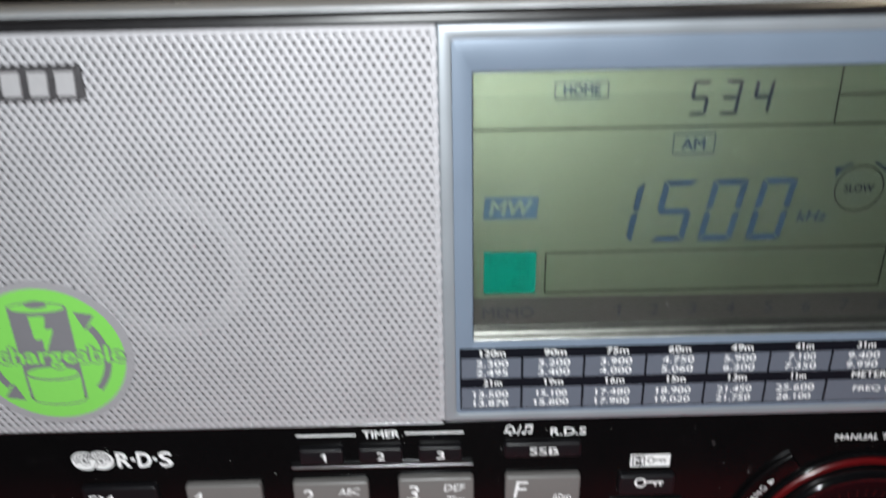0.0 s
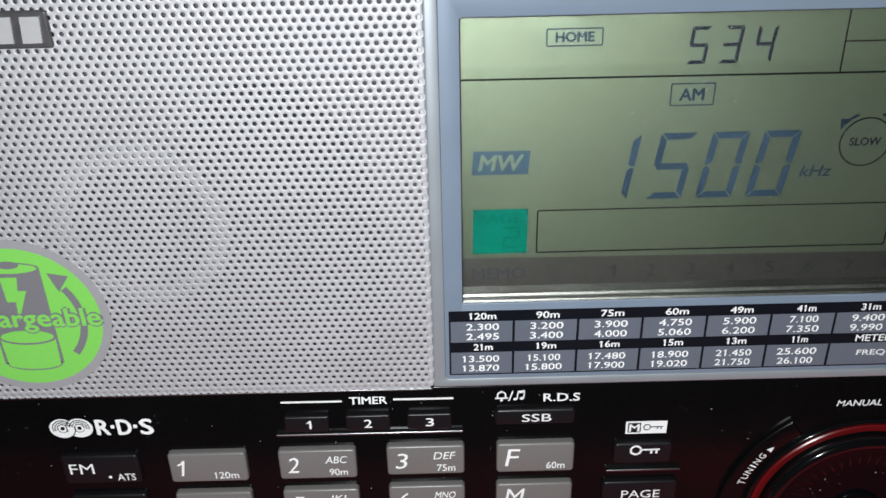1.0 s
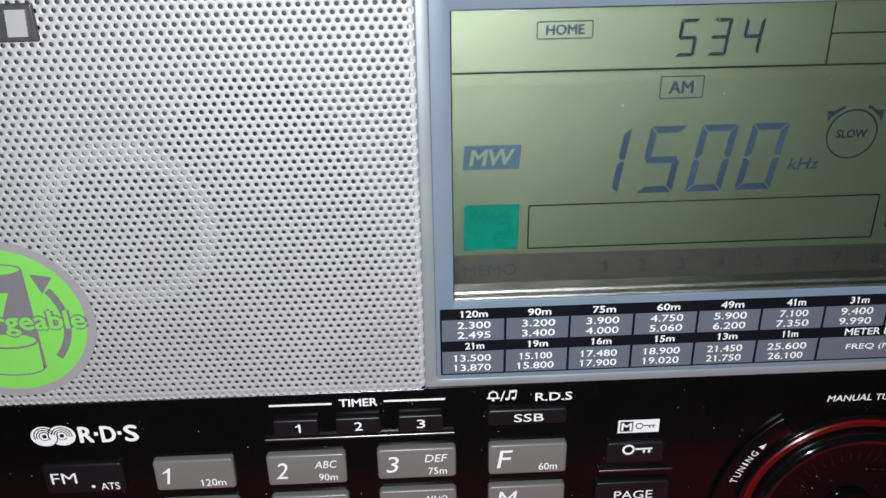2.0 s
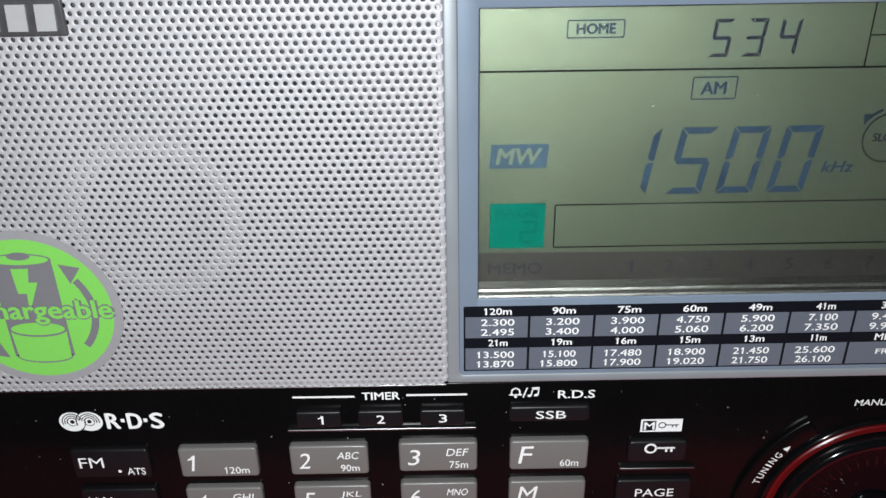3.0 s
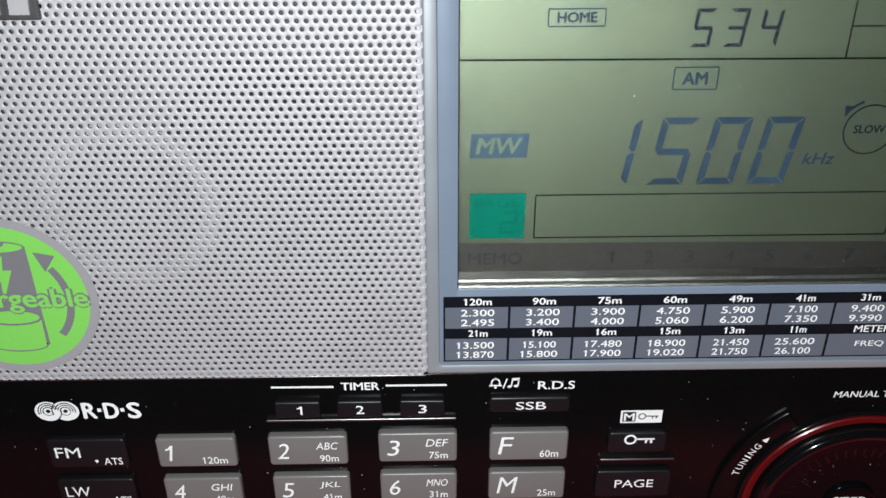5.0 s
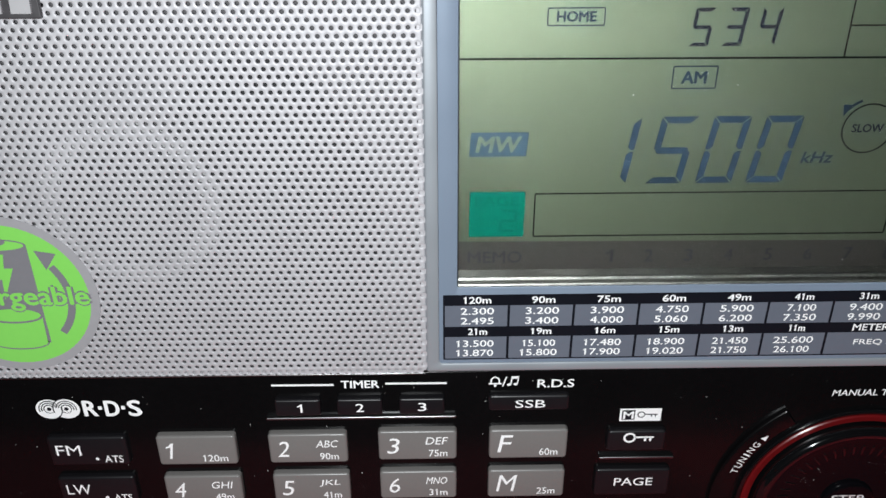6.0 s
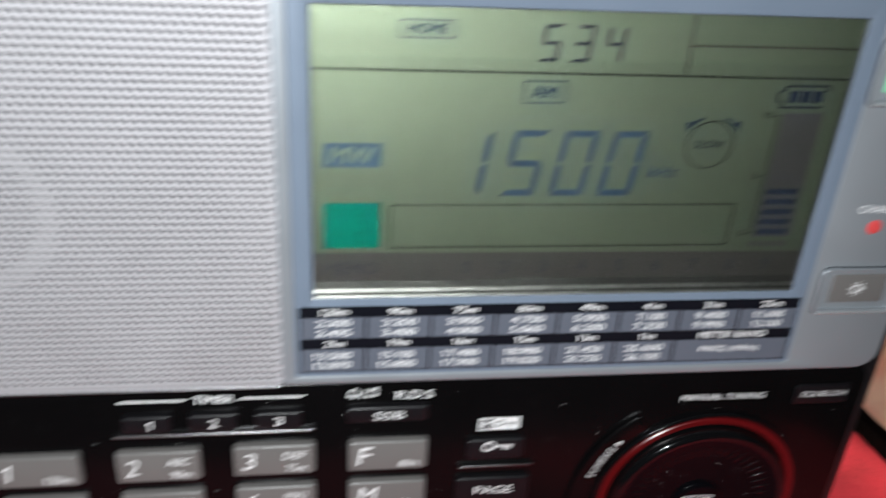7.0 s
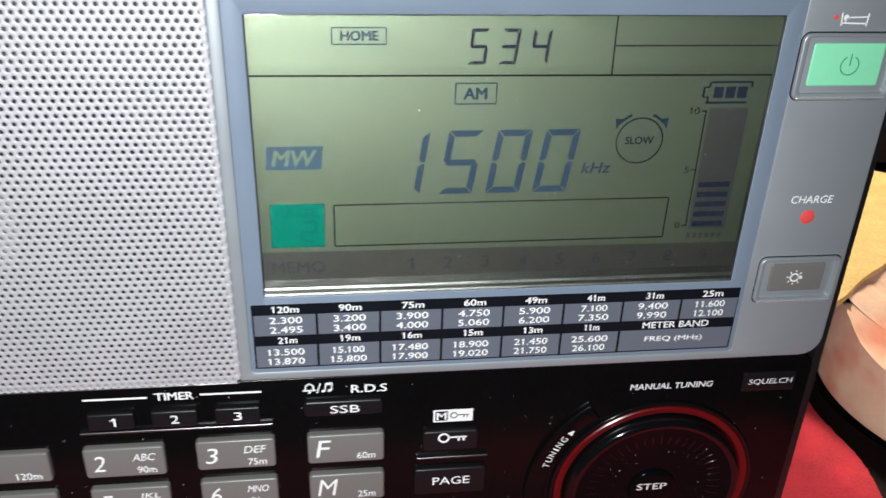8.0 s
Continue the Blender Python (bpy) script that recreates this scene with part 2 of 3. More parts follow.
def glyphs(text):
    """Points and faces of a line of the built-in font."""
    cu = bpy.data.curves.new("glyphs", "FONT")
    cu.body, cu.size, cu.resolution_u = text, 1.0, 3
    ob = bpy.data.objects.new("glyphs", cu)
    scene.collection.objects.link(ob)
    bpy.context.view_layer.update()
    me = bpy.data.meshes.new_from_object(ob.evaluated_get(bpy.context.evaluated_depsgraph_get()))
    v = np.array([q.co[:2] for q in me.vertices])
    faces = [tuple(p.vertices) for p in me.polygons]
    bpy.data.objects.remove(ob)
    bpy.data.meshes.remove(me)
    return v, faces


def lettering(text, x0, z0, w, h, y, mat, parent, slant=0.0, bold=0.0, turn=None, name="lettering"):
    """Raised print that fills the box w by h (millimetres) from its lower left corner. turn: a place and an angle for it instead."""
    key = (text, bold)
    if key not in GLYPHS:
        v, faces = glyphs(text)
        flags = []
        for c, letter in enumerate(text):
            if letter == "1" and len(text) > 1:
                p = glyphs(text[:c + 1])[0]
                flags.append((p[:, 0].max(), p[:, 1].max()))
        lo, size = v.min(0), v.max(0) - v.min(0)
        for right, top in flags:
            faces.append(tuple(range(len(v), len(v) + 4)))
            v = np.vstack([v, [(right - .05, top), (right - .05, top - .13), (right - .19, top - .19), (right - .19, top - .11)]])
        v = (v - lo) / size
        if text == "1":
            v = np.array([(.68, 0), (1, 0), (1, 1), (.74, 1), (.68, .9), (.68, .74), (.1, .66), (.1, .76), (.46, .84), (.68, 1)])
            faces = [(0, 1, 2, 3, 4, 5), (5, 6, 7, 8, 4), (4, 8, 9)]
        GLYPHS[key] = (v, faces)
    v, faces = GLYPHS[key]
    x, z = v[:, 0] * w + v[:, 1] * h * slant, v[:, 1] * h
    if turn:
        cx, cz, a = turn
        ca, sa = math.cos(radians(a)), math.sin(radians(a))
        x, z = x - w / 2, z - h / 2
        x, z = cx + x * ca - z * sa, cz + x * sa + z * ca
    else:
        x, z = x + x0, z + z0
    me = bpy.data.meshes.new(name)
    pts, polys = [], []
    s = bold * h * 1.3
    for c, (ox, oz) in enumerate(((0, 0), (s, 0), (-s, 0), (0, s * .7), (0, -s * .7)) if bold else ((0, 0),)):
        polys += [tuple(i + len(pts) for i in f) for f in faces]
        pts += [((a + ox) * MM, (y - .004 * c) * MM, (b + oz) * MM) for a, b in zip(x, z)]
    me.from_pydata(pts, [], polys)
    return part_mesh(name, me, mat, parent)


SEGMENTS = {"0": "abcdef", "1": "bc", "2": "abged", "3": "abgcd", "4": "fgbc", "5": "afgcd"}


def digit(ch, x0, z0, w, h, t, slant, y, mat, parent):
    """One seven-segment figure of a liquid crystal display."""
    g, hz = t * 0.12, h / 2
    shapes = {"a": (0, h, w, h), "g": (0, hz, w, hz), "d": (0, 0, w, 0), "f": (0, hz, 0, h), "e": (0, 0, 0, hz), "b": (w, hz, w, h), "c": (w, 0, w, hz)}
    polys = []
    for s in SEGMENTS[ch]:
        ax, az, bx, bz = shapes[s]
        m = t / 2
        if s in "agd":
            ax, bx = ax + g, bx - g
            o = {"a": -m, "d": m, "g": 0}[s]
            if s == "g":
                p = [(ax + m * .3, az), (ax + m, az + m), (bx - m, az + m), (bx - m * .3, az), (bx - m, az - m), (ax + m, az - m)]
            else:
                sg = 1 if s == "a" else -1
                p = [(ax, az), (bx, bz), (bx - t, bz - sg * t), (ax + t, az - sg * t)]
        else:
            az, bz = az + g, bz - g
            sg = 1 if s in "fe" else -1
            if s in "fb":
                p = [(ax, bz), (ax, az + m * .2), (ax + sg * m, az), (ax + sg * t, az + m), (ax + sg * t, bz - t)]
            else:
                p = [(ax, az), (ax, bz - m * .2), (ax + sg * m, bz), (ax + sg * t, bz - m), (ax + sg * t, az + t)]
        polys.append([(x0 + x + z * slant, z0 + z) for x, z in p])
    return part("digit", thin(polys, y), mat, parent)


# ---- the room, plain and closed ----
def room_box(name, x0, x1, y0, y1, z0, z1, mat, label):
    bm = bmesh.new()
    bmesh.ops.create_cube(bm, size=1, matrix=Matrix.LocRotScale(((x0 + x1) / 2, (y0 + y1) / 2, (z0 + z1) / 2), None, (x1 - x0, y1 - y0, z1 - z0)))
    return tagged(part(name, bm, mat), label, kind="structure")


room_box("floor", -2.0, 2.2, -2.0, 2.0, -0.80, -0.75, M_FLOOR, "brown wooden floor of the room")
room_box("ceiling", -2.0, 2.2, -2.0, 2.0, 1.75, 1.80, M_CEIL, "plain white painted ceiling")
room_box("wall_north", -2.0, 2.2, 2.0, 2.1, -0.80, 1.80, M_WALL, "plain beige painted wall")
room_box("wall_south", -2.0, 2.2, -2.1, -2.0, -0.80, 1.80, M_WALL, "plain beige painted wall")
room_box("wall_west", -2.1, -2.0, -2.1, 2.1, -0.80, 1.80, M_WALL, "plain beige painted wall")
room_box("wall_east", 2.2, 2.3, -2.1, 2.1, -0.80, 1.80, M_WALL, "plain beige painted wall")


def slab(x0, x1, y0, y1, z0, z1, e=2.0):
    """A lying slab with softened edges, in millimetres."""
    def lp(i, z):
        return [(x0 + i, y0 + i, z), (x1 - i, y0 + i, z), (x1 - i, y1 - i, z), (x0 + i, y1 - i, z)]
    return loft([lp(e, z0), lp(0, z0 + e), lp(0, z1 - e), lp(e, z1)], first=True)


table = tagged(new("table"), "dark stained wooden table under the radio", "table")
table.location = (0, 0, -0.75)
part("tabletop", slab(-600, 700, -420, 450, -36, -3, 3), M_WOOD, table)
for lx, ly in ((-570, -390), (640, -390), (-570, 390), (640, 390)):
    part("leg", slab(lx, lx + 50, ly - 20, ly + 30, -750, -36, 2), M_WOOD, table)


def sheet(name, x0, x1, y0, y1, z, thick, mat, wave, edge_wave, nx=60, ny=60, fuzz=0.0):
    """A lying cloth with thickness, soft waves, a wandering edge and a rough pile."""
    bm = bmesh.new()
    grid = []
    for i in range(nx + 1):
        row = []
        for j in range(ny + 1):
            u, v = i / nx, j / ny
            x, y = x0 + (x1 - x0) * u, y0 + (y1 - y0) * v
            x += edge_wave * noise.noise((y * 0.03, 3.1, u * 0.5)) * (1 if u > 0.5 else -1) + fuzz * noise.noise((x * 2.1, y * 2.3, 1))
            y += edge_wave * noise.noise((x * 0.03, 7.7, v * 0.5)) + fuzz * noise.noise((x * 2.3, y * 2.1, 9))
            h = z - wave * (0.5 + 0.5 * noise.noise((x * 0.025, y * 0.025, 5))) + fuzz * noise.noise((x * 1.3, y * 1.3, 2)) - fuzz
            row.append(bm.verts.new((x * MM, y * MM, h * MM)))
        grid.append(row)
    for i in range(nx):
        for j in range(ny):
            bm.faces.new((grid[i][j], grid[i + 1][j], grid[i + 1][j + 1], grid[i][j + 1]))
    ext = bmesh.ops.extrude_face_region(bm, geom=bm.faces[:])
    for v in ext["geom"]:
        if isinstance(v, bmesh.types.BMVert):
            v.co.z = (z - thick) * MM
    return part(name, bm, mat, smooth=60)


# ---- the radio ----
radio = tagged(new("radio"), "black and silver portable radio standing on a red cloth", "radio")
radio.location = (0.009, 0.02, 0.0)
XL, XR, TOP = -96.0, 114.0, 135.6

part("body", loft([rr(XL + 2, XR - 2, 1.5, TOP - 1.5, 5, 41), rr(XL, XR, 0, TOP, 6, 38), rr(XL, XR, 0, TOP, 6, 3.0),
                   rr(XL + .25, XR - .25, .25, TOP - .25, 5.8, 1.6), rr(XL + .9, XR - .9, .9, TOP - .9, 5.2, .7),
                   rr(XL + 2.2, XR - 2.2, 2.2, TOP - 2.0, 4, .45),
                   rr(XL + 2.5, XR - 2.7, 2.4, TOP - 2.1, 3.8, .5), rr(XL + 2.5, XR - 2.7, 2.4, TOP - 2.1, 3.8, 5.0)], first=True), M_BODY, radio, "satin black plastic case", smooth=40)
part("top_trim", loft([rr(XL + 8, XR - 8, TOP - .5, TOP + .7, .5, 9), rr(XL + 8, XR - 8, TOP - .5, TOP + .7, .5, 2.4), rr(XL + 8.3, XR - 8.3, TOP - .2, TOP + .4, .25, 2.0)], first=True), M_TRIM, radio, "bright silver strip along the top edge", smooth=40)
panel = part("front_panel", plate(XL + 2.55, XR - 2.75, 2.45, 57.95, 3, .12, 5.0, .25), M_BLACK, radio, "glossy black dusty front panel", smooth=40)
part("panel_trim", plate(XL + 2.5, -3.2, 57.55, 57.9, .15, -.15, .5, .12), M_CHROME, radio, "shiny metal line below the grille", smooth=40)

# speaker grille: a perforated sheet over a dark recess
PITCH, HOLE = 1.42, 0.35
GX0, GX1, GZ0, GZ1 = -93.5, -3.0, 58.2, 133.5


def perforated():
    ROW = PITCH * math.sqrt(3) / 2
    outer = []
    for k in range(12):
        a = radians(30 * k)
        r = PITCH / math.sqrt(3) if k % 2 else PITCH / 2
        outer.append((r * math.cos(a), r * math.sin(a)))
    ca = [(math.cos(radians(30 * k)), math.sin(radians(30 * k))) for k in range(12)]
    rings = [(None, 0.0), (HOLE + 0.09, 0.0), (HOLE + 0.02, 0.05), (HOLE, 0.12), (HOLE, 0.32)]
    verts, faces = [], []
    rows_ = int((GZ1 - GZ0 + .3) / ROW)
    for j in range(rows_):
        z = GZ1 - 1.2 - j * ROW
        x = GX1 - 1.3 + (PITCH / 2 if j % 2 else 0)
        while x > GX0 + 0.8:
            b = len(verts)
            for r, y in rings:
                for k in range(12):
                    px, pz = outer[k] if r is None else (ca[k][0] * r, ca[k][1] * r)
                    verts.append(((x + px) * MM, (y - 0.1) * MM, (z + pz) * MM))
            for q in range(len(rings) - 1):
                for k in range(12):
                    n = (k + 1) % 12
                    faces.append((b + q * 12 + k, b + q * 12 + n, b + q * 12 + 12 + n, b + q * 12 + 12 + k))
            x -= PITCH
    me = bpy.data.meshes.new("perforated_sheet")
    me.from_pydata(verts, [], faces)
    me.polygons.foreach_set("use_smooth", [True] * len(faces))
    return me


grille = part("speaker_grille", frame_plate((GX0, GX1, GZ0, GZ1), (GX0 + 1.5, GX1 - .8, GZ0 + .2, GZ1 - 1.2), (.4, 1.5, 1.5, .4), .2, .02, 5.0, .3, .1), M_GRILLE, radio, "perforated silver speaker grille", smooth=40)
part_mesh("perforated_sheet", perforated(), M_GRILLE, grille)
part("backing", plate(GX0 + .5, GX1 - .5, GZ0 + .3, GZ1 - .5, 1, 1.0, 1.6, .02), M_BOARD, grille, "grey board behind the holes")
part("speaker_cone", thin([disc(-29.0, 84.0, 19.0, 33.0, 72)], .98, .04), M_INSIDE, grille, "dark round loudspeaker behind the holes")
part("speaker_cone", thin([disc(-52.0, 82.0, 16.0, 20.0, 72)], .92, .03), M_INSIDE, grille, "dark round loudspeaker behind the holes")
part("speaker_ring", thin(arc(-51.2, 92.2, 13.1, 0, 360, 3.1, 60), .85, .02), M_RING, grille, "pale ring showing through the holes")

# maker's badge, its letters reduced to plain blocks
badge = part("badge", plate(-88.6, -58.2, 123.0, 128.6, .4, -.75, 0, .3), M_BADGE, radio, "dark badge with bright raised blocks", smooth=40)
for k in range(7):
    bx = -88.0 + k * 4.22
    part("block", thin([[(bx + .3, 123.9), (bx + 3.2, 123.9), (bx + 3.5, 127.8), (bx + .6, 127.8)]], -.76, .35), M_BADGE_PALE, badge)

# round sticker
SX, SZ = -74.95, 75.4
sticker = part("sticker", loft([[(a, -.1, b) for a, b in disc(SX, SZ, 15.5, n=72)], [(a, -.22, b) for a, b in disc(SX, SZ, 15.45, n=72)]]), M_STICKER_EDGE, radio, "round grey and green sticker on the grille")
part("green_disc", thin([disc(SX, SZ, 13.9, n=72)], -.22, .02), M_STICKER, sticker)


def print_on_sticker(polys, mat, level):
    part("print", thin([[(SX + x, SZ + z) for x, z in p] for p in polys], -.25 - .02 * level, .02), mat, sticker)


print_on_sticker([[(-5.3, 10.0), (5.3, 10.0), (5.3, -9.6), (-5.3, -9.6)]], M_STICKER_GREY, 0)
print_on_sticker([disc(0, 10.0, 5.3, 1.2)], M_STICKER_GREY, 1)
print_on_sticker([disc(0, 10.0, 4.9, .95)], M_STICKER, 2)
print_on_sticker([disc(0, 10.7, 2.0, .75)], M_STICKER_GREY, 3)
print_on_sticker([[(-1.9, 8.3), (1.1, 8.3), (.6, 5.6), (2.1, 5.6), (-.6, -.6), (-.2, 3.4), (-1.7, 3.4)]], M_STICKER, 2)
print_on_sticker([[(-4.9, -4.0), (4.9, -4.0), (4.7, -9.6), (-4.7, -9.6)]], M_STICKER, 2)
print_on_sticker([disc(0, -9.6, 5.0, 1.5)], M_STICKER_GREY, 0)
print_on_sticker([disc(0, -9.6, 4.7, 1.2)], M_STICKER, 1)
print_on_sticker([disc(0, -4.0, 5.0, 1.5)], M_STICKER_GREY, 3)
print_on_sticker([disc(0, -3.8, 4.7, 1.3)], M_STICKER, 4)
ARROW = arc(0, -.4, 10.6, -42, 36, 1.3, 24) + [[(6.3, 9.0), (7.7, 5.2), (9.9, 8.3)]]
print_on_sticker(ARROW, M_STICKER_GREY, 1)
print_on_sticker([[(-x, -.8 - z) for x, z in p] for p in ARROW], M_STICKER_GREY, 1)
lettering("rechargeable", SX - 13.7, SZ - 2.8, 27.4, 4.7, -.36, M_STICKER_GREY, sticker, bold=0.085)
lettering("rechargeable", SX - 13.7, SZ - 2.8, 27.4, 4.7, -.40, M_STICKER, sticker, bold=0.022)

# display frame, bezel, liquid crystal display
silver = part("display_frame", frame_plate((-3.02, 111.6, 58.1, 133.5), (-.7, 92.7, 60.0, 131.2), (3.2, .5, .4, 4.2), .8, -.25, 5.0, .45, .35), M_SILVER, radio, "silver painted frame round the display", smooth=35)
bezel = part("display_bezel", frame_plate((-.7, 92.7, 60.0, 131.2), (2.5, 89.7, 76.0, 125.9), .6, .3, .02, 2.4, .02, .15), M_BEZEL, radio, "blue-grey bezel round the display", smooth=35)
LY = 1.0
lcd = part("display", plate(1.5, 90.7, 75.0, 127.0, .3, LY, LY + .6, .05), M_LCD, radio, "green liquid crystal display showing 1500 kHz")
def sill(z0, y0, z1, y1, name, mat, label=""):
    """A strip across the opening whose face slopes from (z0, y0) down and outwards to (z1, y1)."""
    loops = [[(x, y0, z0), (x, y1, z1), (x, y1 + .12, z1 - .12), (x, LY + .3, z1 - .12), (x, LY + .3, z0)] for x in (2.58, 89.62)]
    part(name, loft(loops, first=True), mat, bezel, label)


sill(79.0, LY - .02, 77.75, LY - .35, "ledge", M_SILL, "grey sloping lower edge of the display glass")
sill(77.6, LY - .34, 77.2, LY - .52, "ledge_rib", M_RIB)
sill(77.05, LY - .45, 76.5, LY - .60, "ledge", M_SILL)
sill(76.45, LY - .56, 76.1, LY - .76, "ledge_rib", M_RIB)
part("grey_strip", thin([[(2.4, 75.5), (89.8, 75.5), (89.8, 84.0), (2.4, 84.6)]], LY, .02), M_LCD_DARK, lcd)
part("meter_strip", thin([[(79.6, 87.0), (86.6, 87.0), (86.6, 110.0), (79.6, 110.0)]], LY, .02), M_STRIP, lcd)
IY = LY - .03
part("rules", thin([bar(2.4, 116.1, 89.6, 115.8, .32), bar(61.5, 115.9, 61.4, 125.9, .28), bar(61.4, 120.8, 89.6, 120.8, .26), bar(89.55, 84.2, 89.6, 115.8, .25)], IY), M_LINE, lcd)
part("text_box", thin(outline(15.3, 74.9, 85.5, 93.4, .25), IY), M_LINE, lcd)
part("label_box", thin(outline(15.8, 24.3, 121.1, 123.7, .22), IY), M_SEG, lcd)
lettering("HOME", 17.2, 121.7, 5.8, 1.5, IY - .03, M_SEG, lcd, bold=0.05)
part("label_box", thin(outline(35.6, 42.4, 111.2, 114.7, .22), IY), M_SEG, lcd)
lettering("AM", 37.0, 112.0, 3.8, 1.9, IY - .03, M_SEG, lcd, bold=0.04)
for ch, x in (("1", 24.0), ("5", 33.1), ("0", 41.4), ("0", 49.7)):
    digit(ch, x, 95.1, 5.95, 11.5, 1.1, .15, IY, M_SEG, lcd)
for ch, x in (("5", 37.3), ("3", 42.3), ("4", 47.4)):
    digit(ch, x, 117.8, 3.0, 5.8, .58, .10, IY, M_SEG_SHADED, lcd)
part("label_patch", thin([[(4.3, 100.1), (13.5, 100.1), (13.8, 104.2), (4.6, 104.2)]], IY), M_TAG, lcd)
lettering("MW", 5.4, 100.8, 6.8, 2.7, IY - .05, M_LCD, lcd, slant=.18, bold=0.035)
lettering("kHz", 58.2, 98.5, 4.9, 1.9, IY, M_SEG, lcd, slant=.2, bold=0.02)
part("green_patch", thin([[(4.4, 85.5), (13.6, 85.5), (13.7, 93.8), (4.5, 93.8)]], IY), M_PAGE, lcd)
lettering("PAGE", 5.4, 91.3, 7.2, 1.7, IY - .05, M_PAGE_INK, lcd, bold=0.015)
digit("2", 9.4, 86.4, 2.8, 4.2, .45, .05, IY - .04, M_PAGE_INK, lcd)
part("dial_icon", thin(arc(67.9, 104.3, 4.1, 0, 360, .26, 40), IY), M_LINE, lcd)
lettering("SLOW", 65.4, 103.7, 5.0, 1.35, IY, M_SEG_SHADED, lcd, bold=.03)
part("arrow", thin(arc(67.9, 104.3, 5.0, 112, 140, .45, 6) + [[(63.2, 108.3), (64.7, 108.3), (63.5, 106.4)]], IY), M_SEG, lcd)
part("arrow", thin(arc(67.9, 104.3, 5.0, 40, 68, .45, 6) + [[(71.2, 108.2), (72.6, 108.4), (72.4, 106.4)]], IY), M_SEG, lcd)
part("battery_icon", thin([bar(78.6, 111.0, 85.9, 111.0, .36), bar(79.2, 114.6, 86.4, 114.6, .36), bar(86.4, 114.6, 86.4, 113.7, .36), bar(78.9, 111.0, 78.9, 112.0, .36), bar(78.9, 113.7, 79.0, 114.6, .36), bar(78.0, 112.0, 78.0, 113.7, .36), bar(78.0, 112.0, 78.9, 112.0, .25), bar(78.0, 113.7, 78.9, 113.7, .25)], IY), M_SEG_SHADED, lcd)
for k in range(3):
    part("battery_cell", thin([[(79.8 + k * 2.1, 111.8), (81.5 + k * 2.1, 111.8), (81.5 + k * 2.1, 113.8), (79.8 + k * 2.1, 113.8)]], IY), M_SEG_SHADED, lcd)
part("meter_scale", thin([bar(79.0, 87.6, 79.0, 109.6, .25), bar(78.2, 109.5, 79.0, 109.5, .25), bar(78.2, 98.7, 79.0, 98.7, .25), bar(78.2, 87.7, 79.0, 87.7, .25)], IY), M_LINE, lcd)
for s, x, w, z in (("10", 76.3, 1.6, 109.0), ("5", 76.9, .9, 98.1), ("0", 76.9, .9, 87.2)):
    lettering(s, x, z, w, 1.2, IY, M_LINE, lcd)
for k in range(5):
    part("meter_bar", thin([bar(80.1, 88.0 + k * 1.94, 85.9, 88.0 + k * 1.94, 1.0)], IY), M_SEG_SHADED, lcd)
for k in range(6):
    part("faint_mark", thin([bar(79.4 + k * 1.2, 85.6, 80.1 + k * 1.2, 85.6, 1.1)], IY), M_STRIP, lcd)
lettering("MEMO", 4.3, 80.4, 9.2, 2.2, IY, M_FAINT, lcd, bold=0.02)
for k in range(9):
    lettering("123456789"[k], 27.8 + k * 6.87, 80.4, 1.4, 2.3, IY, M_FAINT, lcd, bold=0.02)

# added dark strip that keeps the bezel's inner walls from looking lit
part("opening_shade", frame_plate((2.52, 89.68, 76.02, 125.88), (2.66, 89.54, 76.06, 125.74), .2, .15, .2, LY, .02, .02), M_BODY, bezel, "dark strip added in the display opening for shade")

# band chart under the display
chart = part("band_chart", plate(0, 92, 60.7, 74.5, .2, -.03, .1, .03), M_TABLE, radio, "black and grey chart of wave bands in white print")
COLS = [0.1 + 11.49 * k for k in range(9)]
TOPROW = (("120m", "2.300", "2.495"), ("90m", "3.200", "3.400"), ("75m", "3.900", "4.000"), ("60m", "4.750", "5.060"),
          ("49m", "5.900", "6.200"), ("41m", "7.100", "7.350"), ("31m", "9.400", "9.990"), ("25m", "11.600", "12.100"))
LOWROW = (("21m", "13.500", "13.870"), ("19m", "15.100", "15.800"), ("16m", "17.480", "17.900"), ("15m", "18.900", "19.020"),
          ("13m", "21.450", "21.750"), ("11m", "25.600", "26.100"))


def centred(text, x, z, h, parent, mat=M_WHITE, y=-.07, per=1.0, bold=0.016):
    w = h * per * sum(.35 if c in ".,1i" else (1.15 if c in "mMW" else .82) for c in text)
    return lettering(text, x - w / 2, z, w, h, y, mat, parent, bold=bold)


for k, (name_, a, b) in enumerate(TOPROW):
    x0, x1 = COLS[k] + .22, COLS[k + 1] - .22
    cell = part("cell", thin([[(x0, 67.9), (x1, 67.9), (x1, 72.3), (x0, 72.3)]], -.03), M_CELL, chart)
    centred(name_, (x0 + x1) / 2 + .3, 72.75, 1.35, chart, per=1.08, bold=0.026)
    centred(a, (x0 + x1) / 2 + .2, 70.45, 1.4, chart, per=1.15)
    centred(b, (x0 + x1) / 2 + .2, 68.4, 1.4, chart, per=1.15)
for k, (name_, a, b) in enumerate(LOWROW):
    x0, x1 = COLS[k] + .22, COLS[k + 1] - .22
    cell = part("cell", thin([[(x0, 61.0), (x1, 61.0), (x1, 65.7), (x0, 65.7)]], -.03), M_CELL, chart)
    centred(name_, (x0 + x1) / 2 + .3, 66.15, 1.35, chart, per=1.08, bold=0.026)
    centred(a, (x0 + x1) / 2, 63.55, 1.4, chart, per=1.15)
    centred(b, (x0 + x1) / 2, 61.5, 1.4, chart, per=1.15)
